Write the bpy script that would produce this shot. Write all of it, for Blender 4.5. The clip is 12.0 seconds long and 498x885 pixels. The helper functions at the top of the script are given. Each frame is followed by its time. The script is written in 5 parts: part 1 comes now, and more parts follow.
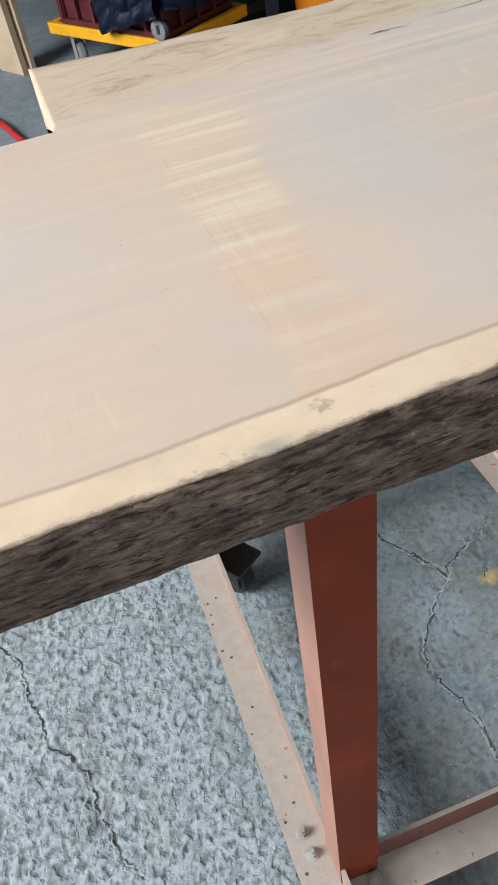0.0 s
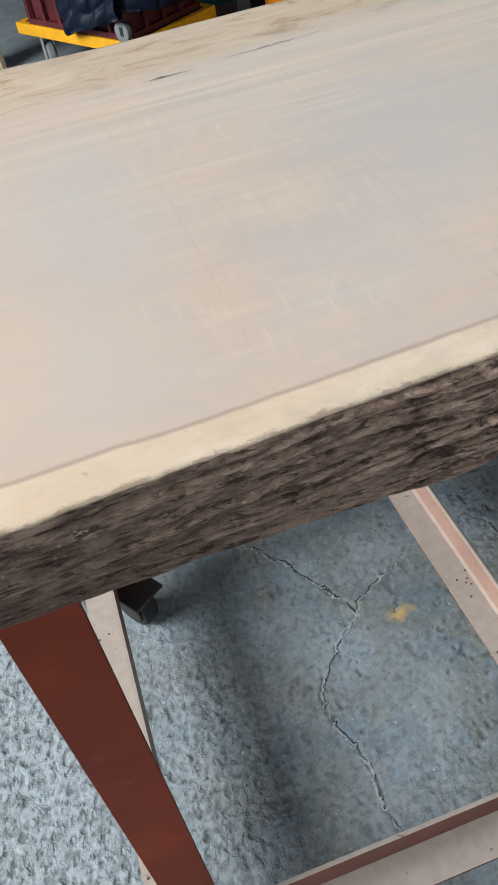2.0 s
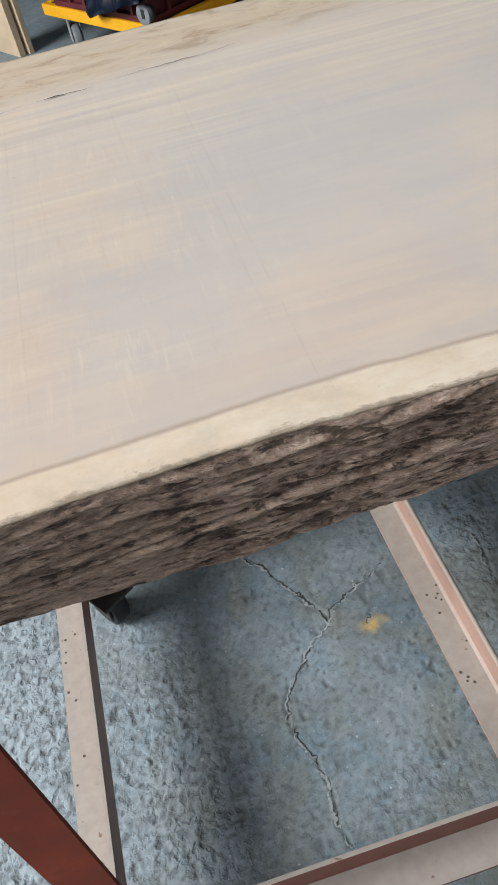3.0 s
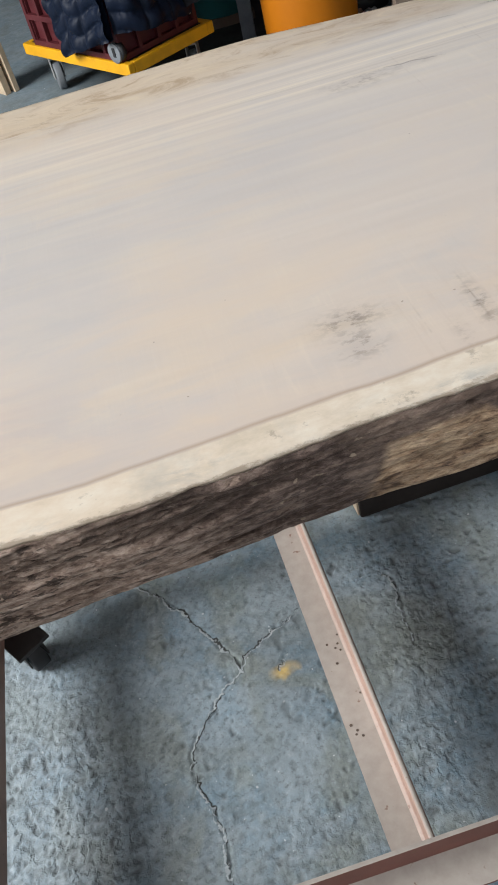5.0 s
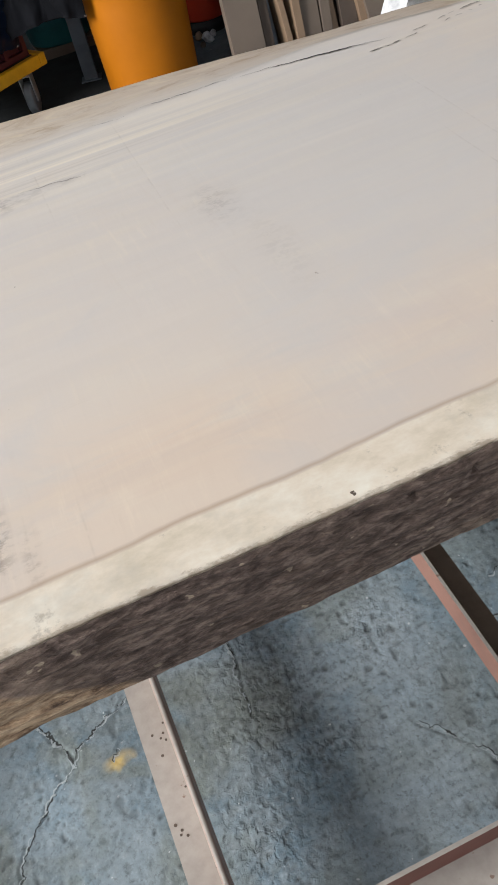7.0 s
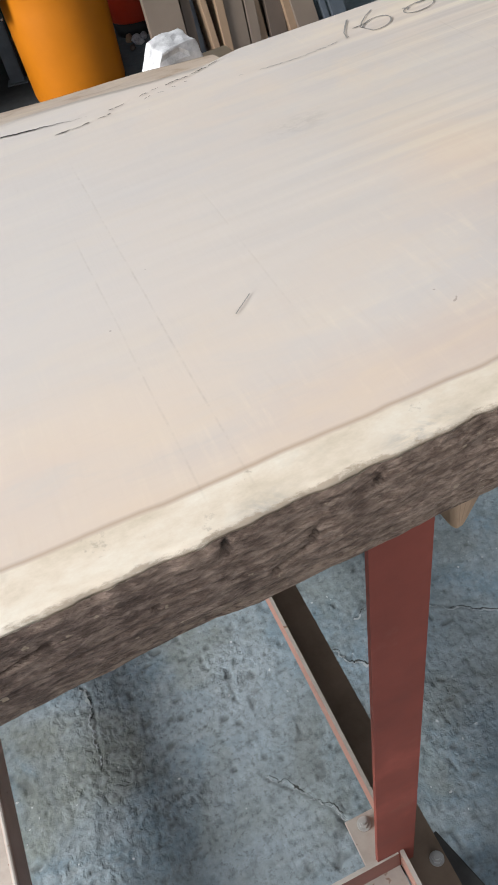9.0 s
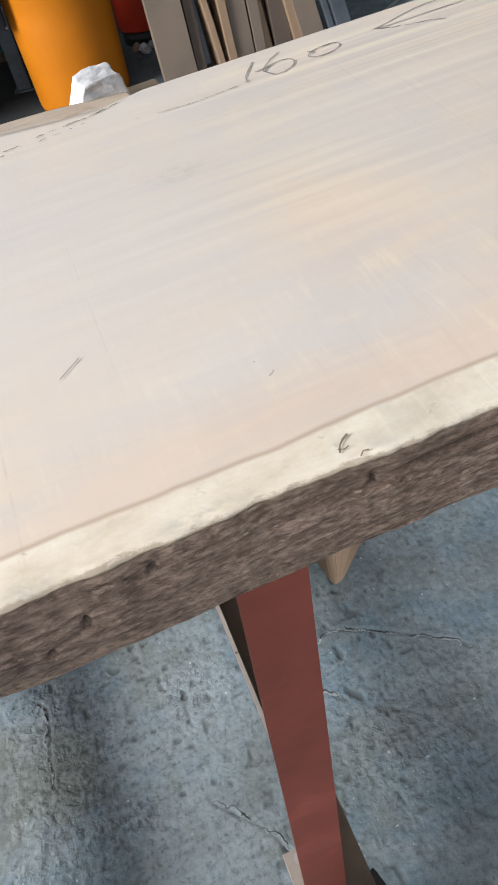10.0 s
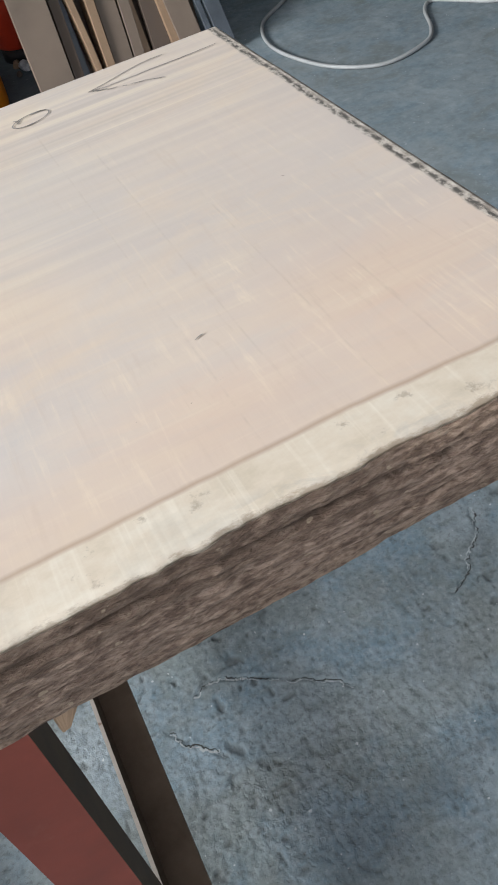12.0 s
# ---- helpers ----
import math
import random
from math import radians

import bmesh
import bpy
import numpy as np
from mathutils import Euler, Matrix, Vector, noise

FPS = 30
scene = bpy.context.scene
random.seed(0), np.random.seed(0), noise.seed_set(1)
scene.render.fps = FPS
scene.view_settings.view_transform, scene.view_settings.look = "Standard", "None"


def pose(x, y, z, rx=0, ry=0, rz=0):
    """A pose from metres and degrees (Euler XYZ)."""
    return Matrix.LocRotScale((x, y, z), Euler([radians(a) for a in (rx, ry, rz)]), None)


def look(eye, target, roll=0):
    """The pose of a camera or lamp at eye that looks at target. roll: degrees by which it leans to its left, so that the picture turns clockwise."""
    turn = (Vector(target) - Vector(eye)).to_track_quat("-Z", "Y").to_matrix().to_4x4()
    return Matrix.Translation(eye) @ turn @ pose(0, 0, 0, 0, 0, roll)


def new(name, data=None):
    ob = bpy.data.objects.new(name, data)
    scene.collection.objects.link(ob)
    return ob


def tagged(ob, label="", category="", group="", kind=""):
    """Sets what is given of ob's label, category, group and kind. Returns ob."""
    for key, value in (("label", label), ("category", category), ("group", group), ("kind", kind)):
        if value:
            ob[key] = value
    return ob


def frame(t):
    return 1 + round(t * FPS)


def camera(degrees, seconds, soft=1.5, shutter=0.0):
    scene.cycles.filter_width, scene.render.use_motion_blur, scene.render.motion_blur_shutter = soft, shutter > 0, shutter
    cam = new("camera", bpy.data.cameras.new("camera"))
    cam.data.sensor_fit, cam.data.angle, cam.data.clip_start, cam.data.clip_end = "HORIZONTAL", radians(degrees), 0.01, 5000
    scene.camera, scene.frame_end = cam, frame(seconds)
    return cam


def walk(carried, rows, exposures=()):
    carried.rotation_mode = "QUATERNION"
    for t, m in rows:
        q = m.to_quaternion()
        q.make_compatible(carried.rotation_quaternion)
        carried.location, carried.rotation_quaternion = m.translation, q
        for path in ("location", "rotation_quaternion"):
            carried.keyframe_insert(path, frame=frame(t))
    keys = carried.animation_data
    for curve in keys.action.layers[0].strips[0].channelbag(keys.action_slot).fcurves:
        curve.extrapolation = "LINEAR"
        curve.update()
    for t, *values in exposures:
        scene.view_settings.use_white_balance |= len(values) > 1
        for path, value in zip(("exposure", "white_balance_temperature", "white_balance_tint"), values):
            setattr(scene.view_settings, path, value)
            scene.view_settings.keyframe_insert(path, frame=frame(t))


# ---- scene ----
cam = camera(35.0, 12.0, 1.7)
PATH = [
    (0.0, (0.1276, -0.2376, 1.1115), (0.4155, 1.1610, -0.2889), -10.36),
    (0.5, (0.1809, -0.2355, 1.1093), (0.4565, 1.1689, -0.2877), -10.16),
    (1.0, (0.2133, -0.2429, 1.1100), (0.4810, 1.1630, -0.2870), -10.00),
    (1.5, (0.2585, -0.2362, 1.1052), (0.5297, 1.1633, -0.2976), -9.99),
    (2.0, (0.3110, -0.2263, 1.1032), (0.5696, 1.1691, -0.3061), -10.53),
    (2.5, (0.3663, -0.2190, 1.1036), (0.5815, 1.1711, -0.3181), -11.37),
    (2.7, (0.3877, -0.2181, 1.1026), (0.5772, 1.1711, -0.3237), -11.60),
    (4.3, (0.5709, -0.2357, 1.1157), (0.5597, 1.1656, -0.3113), -14.71),
    (4.5, (0.5833, -0.2400, 1.1250), (0.5874, 1.1759, -0.2876), -14.68),
    (5.0, (0.6263, -0.2364, 1.1241), (0.6980, 1.1924, -0.2736), -15.25),
    (5.5, (0.6771, -0.2250, 1.1222), (0.8268, 1.2054, -0.2676), -15.63),
    (6.0, (0.7372, -0.2148, 1.1279), (0.9513, 1.2131, -0.2561), -14.91),
    (6.5, (0.7641, -0.1933, 1.1227), (0.9915, 1.2184, -0.2756), -14.99),
    (7.0, (0.8183, -0.1806, 1.1222), (1.0860, 1.1959, -0.3038), -14.87),
    (7.5, (0.8741, -0.1754, 1.1208), (1.1927, 1.1656, -0.3284), -14.40),
    (7.7, (0.8988, -0.1763, 1.1194), (1.2260, 1.1583, -0.3338), -14.24),
    (9.3, (1.0601, -0.1778, 1.1152), (1.3415, 1.1727, -0.3329), -14.12),
    (9.5, (1.0777, -0.1816, 1.1169), (1.3494, 1.1741, -0.3282), -14.08),
    (10.0, (1.1246, -0.1865, 1.1166), (1.3777, 1.1805, -0.3212), -14.08),
    (10.5, (1.1766, -0.1867, 1.1091), (1.4346, 1.1803, -0.3278), -14.40),
    (11.0, (1.2210, -0.1775, 1.1097), (1.5056, 1.1822, -0.3291), -14.71),
    (11.5, (1.2562, -0.1686, 1.1045), (1.5723, 1.1760, -0.3419), -14.92),
    (12.0, (1.2822, -0.1590, 1.0992), (1.6473, 1.1568, -0.3620), -14.88),
]
walk(cam, [(t, look(eye, target, roll)) for t, eye, target, roll in PATH],
     [(0.0, 0.00), (2.7, 0.02), (4.5, 0.14), (5.5, 0.18), (7.0, 0.25), (7.7, 0.36), (9.5, 0.64), (11.0, 0.73), (12.0, 0.60)])

# ---- world and light ----
world = bpy.data.worlds.new("world")
scene.world = world
world.use_nodes = True
wn = world.node_tree
sky = wn.nodes.new("ShaderNodeTexSky")
sky.sky_type, sky.sun_disc = "NISHITA", False
sky.sun_elevation, sky.sun_rotation = radians(35), radians(-100)
wn.links.new(sky.outputs[0], wn.nodes["Background"].inputs[0])
wn.nodes["Background"].inputs[1].default_value = 0.10
scene.view_settings.exposure = 0.0


def area(name, eye, target, sx, sy, watts, colour):
    data = bpy.data.lights.new(name, "AREA")
    data.shape, data.size, data.size_y, data.energy, data.color = "RECTANGLE", sx, sy, watts, colour
    ob = new(name, data)
    ob.matrix_world = look(eye, target)
    return ob


area("door_light", (-3.65, 0.50, 2.82), (0.5, 0.4, 0.5), 3.0, 1.8, 450, (0.945, 0.97, 0.995))
# Added fill behind the camera for bark and leg fronts; no window known.
area("front_fill", (0.6, -3.9, 2.1), (0.6, 0.2, 0.6), 4.0, 2.6, 65, (0.97, 0.975, 1.0))
# Added overhead fill that lifts the slab top; no skylight is known.
area("overhead_fill", (1.7, -1.2, 3.97), (1.7, -1.2, 0.0), 3.0, 2.4, 11, (1.0, 0.99, 0.975))

# ---- materials ----
class Nodes:
    """Small helper round a node tree."""

    def __init__(self, name):
        self.mat = bpy.data.materials.new(name)
        self.mat.use_nodes = True
        self.tree = self.mat.node_tree
        self.bsdf = self.tree.nodes["Principled BSDF"]
        self.coords = self.tree.nodes.new("ShaderNodeTexCoord")

    def node(self, kind, **inputs):
        n = self.tree.nodes.new(kind)
        for key, value in inputs.items():
            n.inputs[key.replace("_", " ")].default_value = value
        return n

    def link(self, a, b):
        self.tree.links.new(a, b)

    def mapped(self, scale, source=None):
        m = self.node("ShaderNodeMapping")
        m.inputs["Scale"].default_value = scale
        self.link(source or self.coords.outputs["Object"], m.inputs["Vector"])
        return m.outputs[0]

    def noise(self, scale, detail=4.0, rough=0.55, vector=None, distortion=0.0):
        n = self.node("ShaderNodeTexNoise", Scale=scale, Detail=detail, Roughness=rough, Distortion=distortion)
        self.link(vector or self.coords.outputs["Object"], n.inputs["Vector"])
        return n.outputs["Fac"]

    def ramp(self, value, *stops):
        n = self.tree.nodes.new("ShaderNodeValToRGB")
        els = n.color_ramp.elements
        while len(els) < len(stops):
            els.new(0.5)
        for el, (pos, col) in zip(els, stops):
            el.position = pos
            el.color = (*col, 1) if len(col) == 3 else col
        self.link(value, n.inputs[0])
        return n.outputs[0]

    def band(self, value, lo, hi, a=0.0, b=1.0):
        n = self.tree.nodes.new("ShaderNodeMapRange")
        n.clamp = True
        n.inputs["From Min"].default_value, n.inputs["From Max"].default_value = lo, hi
        n.inputs["To Min"].default_value, n.inputs["To Max"].default_value = a, b
        self.link(value, n.inputs["Value"])
        return n.outputs[0]

    def mix(self, fac, a, b, mode="MIX"):
        n = self.tree.nodes.new("ShaderNodeMix")
        n.data_type, n.blend_type = "RGBA", mode
        for sock, v in ((n.inputs[0], fac), (n.inputs[6], a), (n.inputs[7], b)):
            if isinstance(v, (int, float)):
                sock.default_value = v
            elif isinstance(v, tuple):
                sock.default_value = (*v, 1)
            else:
                self.link(v, sock)
        return n.outputs[2]

    def math(self, op, a, b=0.0, c=0.0):
        n = self.tree.nodes.new("ShaderNodeMath")
        n.operation = op
        for sock, v in zip(n.inputs, (a, b, c)):
            if isinstance(v, (int, float)):
                sock.default_value = v
            else:
                self.link(v, sock)
        return n.outputs[0]

    def attribute(self, name):
        n = self.tree.nodes.new("ShaderNodeAttribute")
        n.attribute_name = name
        return n.outputs["Fac"]

    def bump(self, height, strength, distance, normal=None):
        n = self.node("ShaderNodeBump", Distance=distance)
        if isinstance(strength, (int, float)):
            n.inputs["Strength"].default_value = strength
        else:
            self.link(strength, n.inputs["Strength"])
        self.link(height, n.inputs["Height"])
        if normal:
            self.link(normal, n.inputs["Normal"])
        return n.outputs[0]

    def finish(self, colour, rough, normal=None, metallic=0.0, specular=0.5):
        for sock, v in (("Base Color", colour), ("Roughness", rough)):
            if isinstance(v, tuple):
                self.bsdf.inputs[sock].default_value = (*v, 1)
            elif isinstance(v, (int, float)):
                self.bsdf.inputs[sock].default_value = v
            else:
                self.link(v, self.bsdf.inputs[sock])
        self.bsdf.inputs["Metallic"].default_value = metallic
        self.bsdf.inputs["Specular IOR Level"].default_value = specular
        if normal:
            self.link(normal, self.bsdf.inputs["Normal"])
        return self.mat


def plain(name, colour, rough=0.5, metallic=0.0, vary=0.25, scale=8.0, grain=60.0, relief=0.001, specular=0.5):
    """Paint, plastic or metal with stains at a large scale and grain at a fine one."""
    n = Nodes(name)
    big = n.noise(scale, 5, 0.6)
    fine = n.noise(grain, 3, 0.6)
    dark = tuple(c * (1 - vary) for c in colour)
    light = tuple(min(1, c * (1 + vary * 0.6)) for c in colour)
    col = n.ramp(big, (0.3, dark), (0.5, colour), (0.72, light))
    col = n.mix(n.band(fine, 0.35, 0.75, 0, 0.25), col, dark)
    return n.finish(col, n.band(big, 0.3, 0.7, rough - 0.08, rough + 0.1), n.bump(fine, 0.4, relief), metallic, specular)


SAW_LINES = [  # x, from y, to y, strength
    (0.203, 0.02, 0.29, 1.1), (0.211, 0.04, 0.22, 0.8), (0.224, 0.10, 0.30, 0.7),
    (0.352, 0.10, 0.33, 0.8), (0.366, -0.02, 0.33, 0.9), (0.383, 0.12, 0.34, 0.6), (0.408, 0.20, 0.34, 0.5), (0.435, 0.12, 0.34, 0.7),
    (0.470, 0.02, 0.30, 0.6), (0.478, -0.02, 0.34, 0.8), (0.757, 0.005, 0.065, 1.6), (0.768, 0.0, 0.05, 1.2), (0.730, 0.0, 0.06, 0.9), (0.790, 0.0, 0.05, 0.8),
    (0.826, 0.25, 0.37, 0.5), (0.888, 0.20, 0.38, 0.6), (1.053, -0.01, 0.22, 0.5), (1.071, -0.01, 0.30, 0.65), (1.126, 0.06, 0.22, 0.35),
    (1.336, 0.0, 0.33, 0.45), (1.357, 0.03, 0.30, 0.40), (1.386, -0.01, 0.20, 0.4), (1.415, -0.01, 0.12, 0.4), ]
STAINS = [  # x, y, radius along, radius across, strength
    (0.700, 0.050, 0.014, 0.008, 0.9), (0.699, 0.031, 0.010, 0.008, 0.9), (0.757, 0.034, 0.004, 0.018, 0.9), (0.768, 0.020, 0.003, 0.014, 0.6), (0.742, 0.018, 0.003, 0.012, 0.5), (0.793, 0.303, 0.022, 0.009, 0.7),
    (0.913, 0.218, 0.010, 0.020, 0.40), (0.925, 0.155, 0.010, 0.040, 0.15), (0.83, 0.308, 0.03, 0.003, 0.6), (1.20, 0.24, 0.02, 0.01, 0.25),
]
PEACH = [
    (0.40, 0.19, 0.05, 0.05, 0.40), (0.365, 0.07, 0.02, 0.06, 0.5), (0.36, 0.27, 0.02, 0.05, 0.35), (0.515, 0.045, 0.05, 0.035, 0.5), (0.12, 0.04, 0.03, 0.05, 0.4),
    (0.84, 0.050, 0.07, 0.025, 0.45), (0.97, 0.06, 0.06, 0.03, 0.4), (0.93, 0.16, 0.03, 0.03, 0.35), (1.20, 0.03, 0.12, 0.02, 0.5), (1.25, 0.17, 0.05, 0.06, 0.7),
    (1.42, 0.06, 0.06, 0.05, 0.8), (1.33, 0.04, 0.06, 0.03, 0.6), (0.50, 0.02, 0.10, 0.015, 0.4),
]


def peach_band(X, Y):
    """One figured band that runs across the grain, crisp on its left side and soft on its right."""
    left = 0.197 + 0.004 * np.sin(Y * 60)
    wide = np.interp(Y, (0.0, 0.12, 0.30), (0.052, 0.046, 0.075))
    u = (X - left + 0.005 * (fractal(X * 12, Y * 110, 61, 3) - 0.5)) / wide
    return np.clip(u / 0.10, 0, 1) * np.clip((1.10 - u) / 0.16, 0, 1) * np.interp(Y, (0.0, 0.05, 0.2, 0.28, 0.33), (0.8, 1.0, 1.0, 0.7, 0.0))


WOVEN = [
    (1.43, 0.08, 0.11, 0.10, 1.0), (1.28, 0.06, 0.10, 0.08, 0.6), (1.40, 0.22, 0.10, 0.08, 0.45), (1.12, 0.04, 0.14, 0.06, 0.3), (0.76, 0.04, 0.14, 0.05, 0.45), (0.95, 0.05, 0.12, 0.06, 0.28), (0.88, 0.22, 0.06, 0.12, 0.35), (0.42, 0.20, 0.07, 0.14, 0.75),
    (0.40, 0.06, 0.08, 0.06, 0.6), (0.84, 0.045, 0.09, 0.03, 0.3), (0.52, 0.25, 0.06, 0.06, 0.4), (0.215, 0.10, 0.025, 0.12, 0.75), (0.12, 0.03, 0.04, 0.06, 0.4),
]
LINED = [
    (0.80, 0.335, 0.17, 0.035, 1.0), (0.63, 0.315, 0.10, 0.04, 0.6), (1.38, 0.31, 0.12, 0.06, 0.75), (0.40, 0.30, 0.12, 0.03, 0.5), (0.22, 0.20, 0.05, 0.12, 0.2), (0.48, 0.24, 0.03, 0.03, 0.6), (1.30, 0.20, 0.12, 0.06, 0.3),
]


SMUDGES = [(0.178, -0.033, 0.008, 0.004, 0.9), (0.612, -0.013, 0.016, 0.004, 0.7), (0.545, -0.019, 0.012, 0.003, 0.4), (0.729, -0.010, 0.02, 0.004, 0.6), (0.70, -0.008, 0.02, 0.003, 0.45), (1.135, -0.006, 0.014, 0.004, 0.9), (1.07, -0.009, 0.012, 0.004, 0.7), (1.20, -0.004, 0.010, 0.004, 0.5), (1.34, -0.006, 0.04, 0.004, 0.5), (1.385, -0.007, 0.03, 0.004, 0.5)]
GREYED = [(0.315, 0.20, 0.045, 0.10, 0.75), (0.10, 0.16, 0.06, 0.08, 0.5), (0.52, 0.20, 0.08, 0.10, 0.5), (0.98, 0.22, 0.10, 0.12, 0.5), (1.16, 0.16, 0.07, 0.08, 0.5), (1.31, 0.24, 0.06, 0.06, 0.4), (0.30, 0.06, 0.02, 0.05, 0.5)]


def blobs(X, Y, spots):
    total = np.zeros(X.shape)
    for x, y, rx, ry, s in spots:
        total = np.maximum(total, s * np.exp(-((X - x) / rx) ** 2 - ((Y - y) / ry) ** 2))
    return total


def wood_top():
    n = Nodes("planed_slab_wood")
    sep = n.tree.nodes.new("ShaderNodeSeparateXYZ")
    n.link(n.coords.outputs["Object"], sep.inputs[0])
    ox, oy = n.math("ADD", sep.outputs[0], 0.6), n.math("ADD", sep.outputs[1], 0.2)
    long = n.mapped((1.3, 30.0, 30.0))
    streak = n.noise(1.8, 6, 0.62, long, 0.5)
    fine = n.noise(11.0, 5, 0.7, long)
    cloud = n.noise(6.0, 4, 0.55)
    cell = n.noise(28.0, 6, 0.62, n.mapped((0.7, 1.6, 1.0)), 0.4)
    plume = n.noise(16.0, 6, 0.66, n.mapped((0.55, 1.5, 1.0)), 0.8)
    cross = n.noise(1.0, 3, 0.7, n.mapped((260.0, 9.0, 1.0)))
    n_cross = 0.30
    peach = n.math("MULTIPLY", n.attribute("peach"), n.band(cell, 0.25, 0.6, 0.8, 1.0))
    col = n.ramp(cloud, (0.36, (0.508, 0.462, 0.428)), (0.5, (0.556, 0.492, 0.440)), (0.64, (0.605, 0.504, 0.416)))
    col = n.mix(peach, col, n.mix(n.band(oy, 0.10, 0.20), (0.62, 0.44, 0.325), (0.64, 0.50, 0.365)))
    col = n.mix(n.math("MULTIPLY", n.band(streak, 0.30, 0.50, 1.0, 0.0), n.band(ox, 0.3, 0.9, 0.40, 0.14)), col, (0.465, 0.425, 0.40))
    col = n.mix(n.band(plume, 0.50, 0.66, 0.0, 0.55), col, (0.635, 0.512, 0.390))
    col = n.mix(n.band(plume, 0.30, 0.47, 0.5, 0.0), col, (0.475, 0.450, 0.432))
    col = n.mix(n.band(cell, 0.52, 0.70, 0.0, 0.30), col, (0.645, 0.56, 0.45))
    cool = n.math("MULTIPLY", n.math("MULTIPLY", n.band(ox, 0.55, 0.78), n.band(ox, 1.08, 1.25, 0.62, 0)), n.band(oy, 0.05, 0.14))
    col = n.mix(cool, col, (0.550, 0.498, 0.460))
    warm = n.band(ox, 0.05, 0.50, 0.70, 0.0)
    col = n.mix(warm, col, (0.61, 0.458, 0.345))
    col = n.mix(n.band(ox, 1.2, 1.4, 0.0, 0.30), col, (0.605, 0.485, 0.395))
    thin = n.noise(2.0, 3, 0.55, n.mapped((2.4, 50.0, 30.0)), 0.5)
    col = n.mix(n.attribute("grey"), col, (0.525, 0.486, 0.455))
    glow = n.math("MULTIPLY", n.band(thin, 0.47, 0.64), n.math("ADD", n.math("MULTIPLY", peach, n.band(oy, 0.05, 0.18, 0.6, 1.1)), n.band(oy, 0.10, 0.34, 0.05, 0.45)))
    col = n.mix(n.math("MULTIPLY", glow, n.band(ox, 0.45, 1.0, 0.68, 0.35)), col, (0.70, 0.605, 0.46))
    col = n.mix(n.band(fine, 0.56, 0.76, 0, 0.09), col, (0.42, 0.34, 0.27))
    col = n.mix(n.math("MULTIPLY", n.band(cross, 0.58, 0.74, 0, n_cross), n.math("MULTIPLY", n.band(n.noise(5.0, 3), 0.46, 0.62, 0.10, 1.0), n.math("ADD", n.band(cell, 0.48, 0.66, 0.0, 0.8), n.band(ox, 1.18, 1.38, 0.0, 1.5)))), col, (0.74, 0.62, 0.46))
    weave = n.noise(1.0, 4, 0.75, n.mapped((150.0, 15.0, 1.0)), 0.25)
    weft = n.noise(1.0, 4, 0.75, n.mapped((7.0, 170.0, 1.0)))
    where = n.math("MULTIPLY", n.attribute("woven"), n.band(cell, 0.38, 0.58, 0.25, 1.0))
    col = n.mix(n.math("MULTIPLY", where, n.band(weave, 0.55, 0.67, 0, 0.62)), col, (0.76, 0.64, 0.49))
    col = n.mix(n.math("MULTIPLY", where, n.band(weave, 0.34, 0.44, 0.45, 0)), col, (0.47, 0.365, 0.29))
    col = n.mix(n.math("MULTIPLY", where, n.band(weft, 0.54, 0.66, 0, 0.34)), col, (0.70, 0.60, 0.48))
    lines = n.noise(1.0, 3, 0.6, n.mapped((1.1, 95.0, 1.0)), 0.2)
    lined = n.attribute("lined")
    col = n.mix(n.math("MULTIPLY", lined, n.band(lines, 0.50, 0.60, 0, 0.8)), col, (0.71, 0.62, 0.49))
    col = n.mix(n.math("MULTIPLY", lined, n.band(lines, 0.38, 0.48, 0.6, 0)), col, (0.44, 0.385, 0.335))
    wane = n.attribute("wane")
    col = n.mix(n.math("MULTIPLY", wane, n.band(streak, 0.3, 0.6, 0.30, 0.75)), col, n.mix(n.band(ox, 0.7, 1.0), (0.56, 0.44, 0.305), (0.46, 0.345, 0.25)))
    blot = n.noise(34.0, 7, 0.72, n.mapped((0.5, 1.3, 1.0)), 1.2)
    col = n.mix(n.math("MULTIPLY", wane, n.band(blot, 0.52, 0.64, 0, 0.7)), col, (0.34, 0.235, 0.145))
    col = n.mix(n.math("MULTIPLY", wane, n.band(blot, 0.36, 0.47, 0.6, 0)), col, (0.66, 0.55, 0.40))
    flecks = n.noise(230.0, 4, 0.65, n.mapped((0.6, 1.0, 1.0)))
    stain = n.attribute("stain")
    col = n.mix(n.math("MULTIPLY", stain, n.band(flecks, 0.47, 0.60, 0.18, 0.9)), col, (0.17, 0.14, 0.12))
    specks = n.math("MULTIPLY", n.band(n.noise(170.0, 2, 0.4), 0.80, 0.815), 0.6)
    col = n.mix(specks, col, (0.22, 0.17, 0.13))
    edge_band = n.band(n.attribute("sap"), 0.0, 0.035, 0.20, 0.0)
    col = n.mix(edge_band, col, (0.60, 0.435, 0.315))
    sap = n.math("ADD", n.attribute("sap"), n.band(n.noise(26.0, 3), 0.0, 1.0, -0.002, 0.002))
    line = n.band(n.math("ABSOLUTE", n.math("SUBTRACT", sap, 0.0012)), 0.0, 0.0020, 0.55, 0.0)
    sapcol = n.ramp(n.noise(34.0, 6, 0.70, n.mapped((1.0, 1.7, 1.0))), (0.30, (0.52, 0.435, 0.325)), (0.5, (0.65, 0.55, 0.435)), (0.70, (0.72, 0.655, 0.55)))
    sapcol = n.mix(n.band(ox, 0.2, 0.7, 0.65, 0.0), sapcol, (0.70, 0.525, 0.355))
    sapcol = n.mix(n.band(ox, 1.0, 1.3, 0.0, 0.30), sapcol, (0.50, 0.445, 0.36))
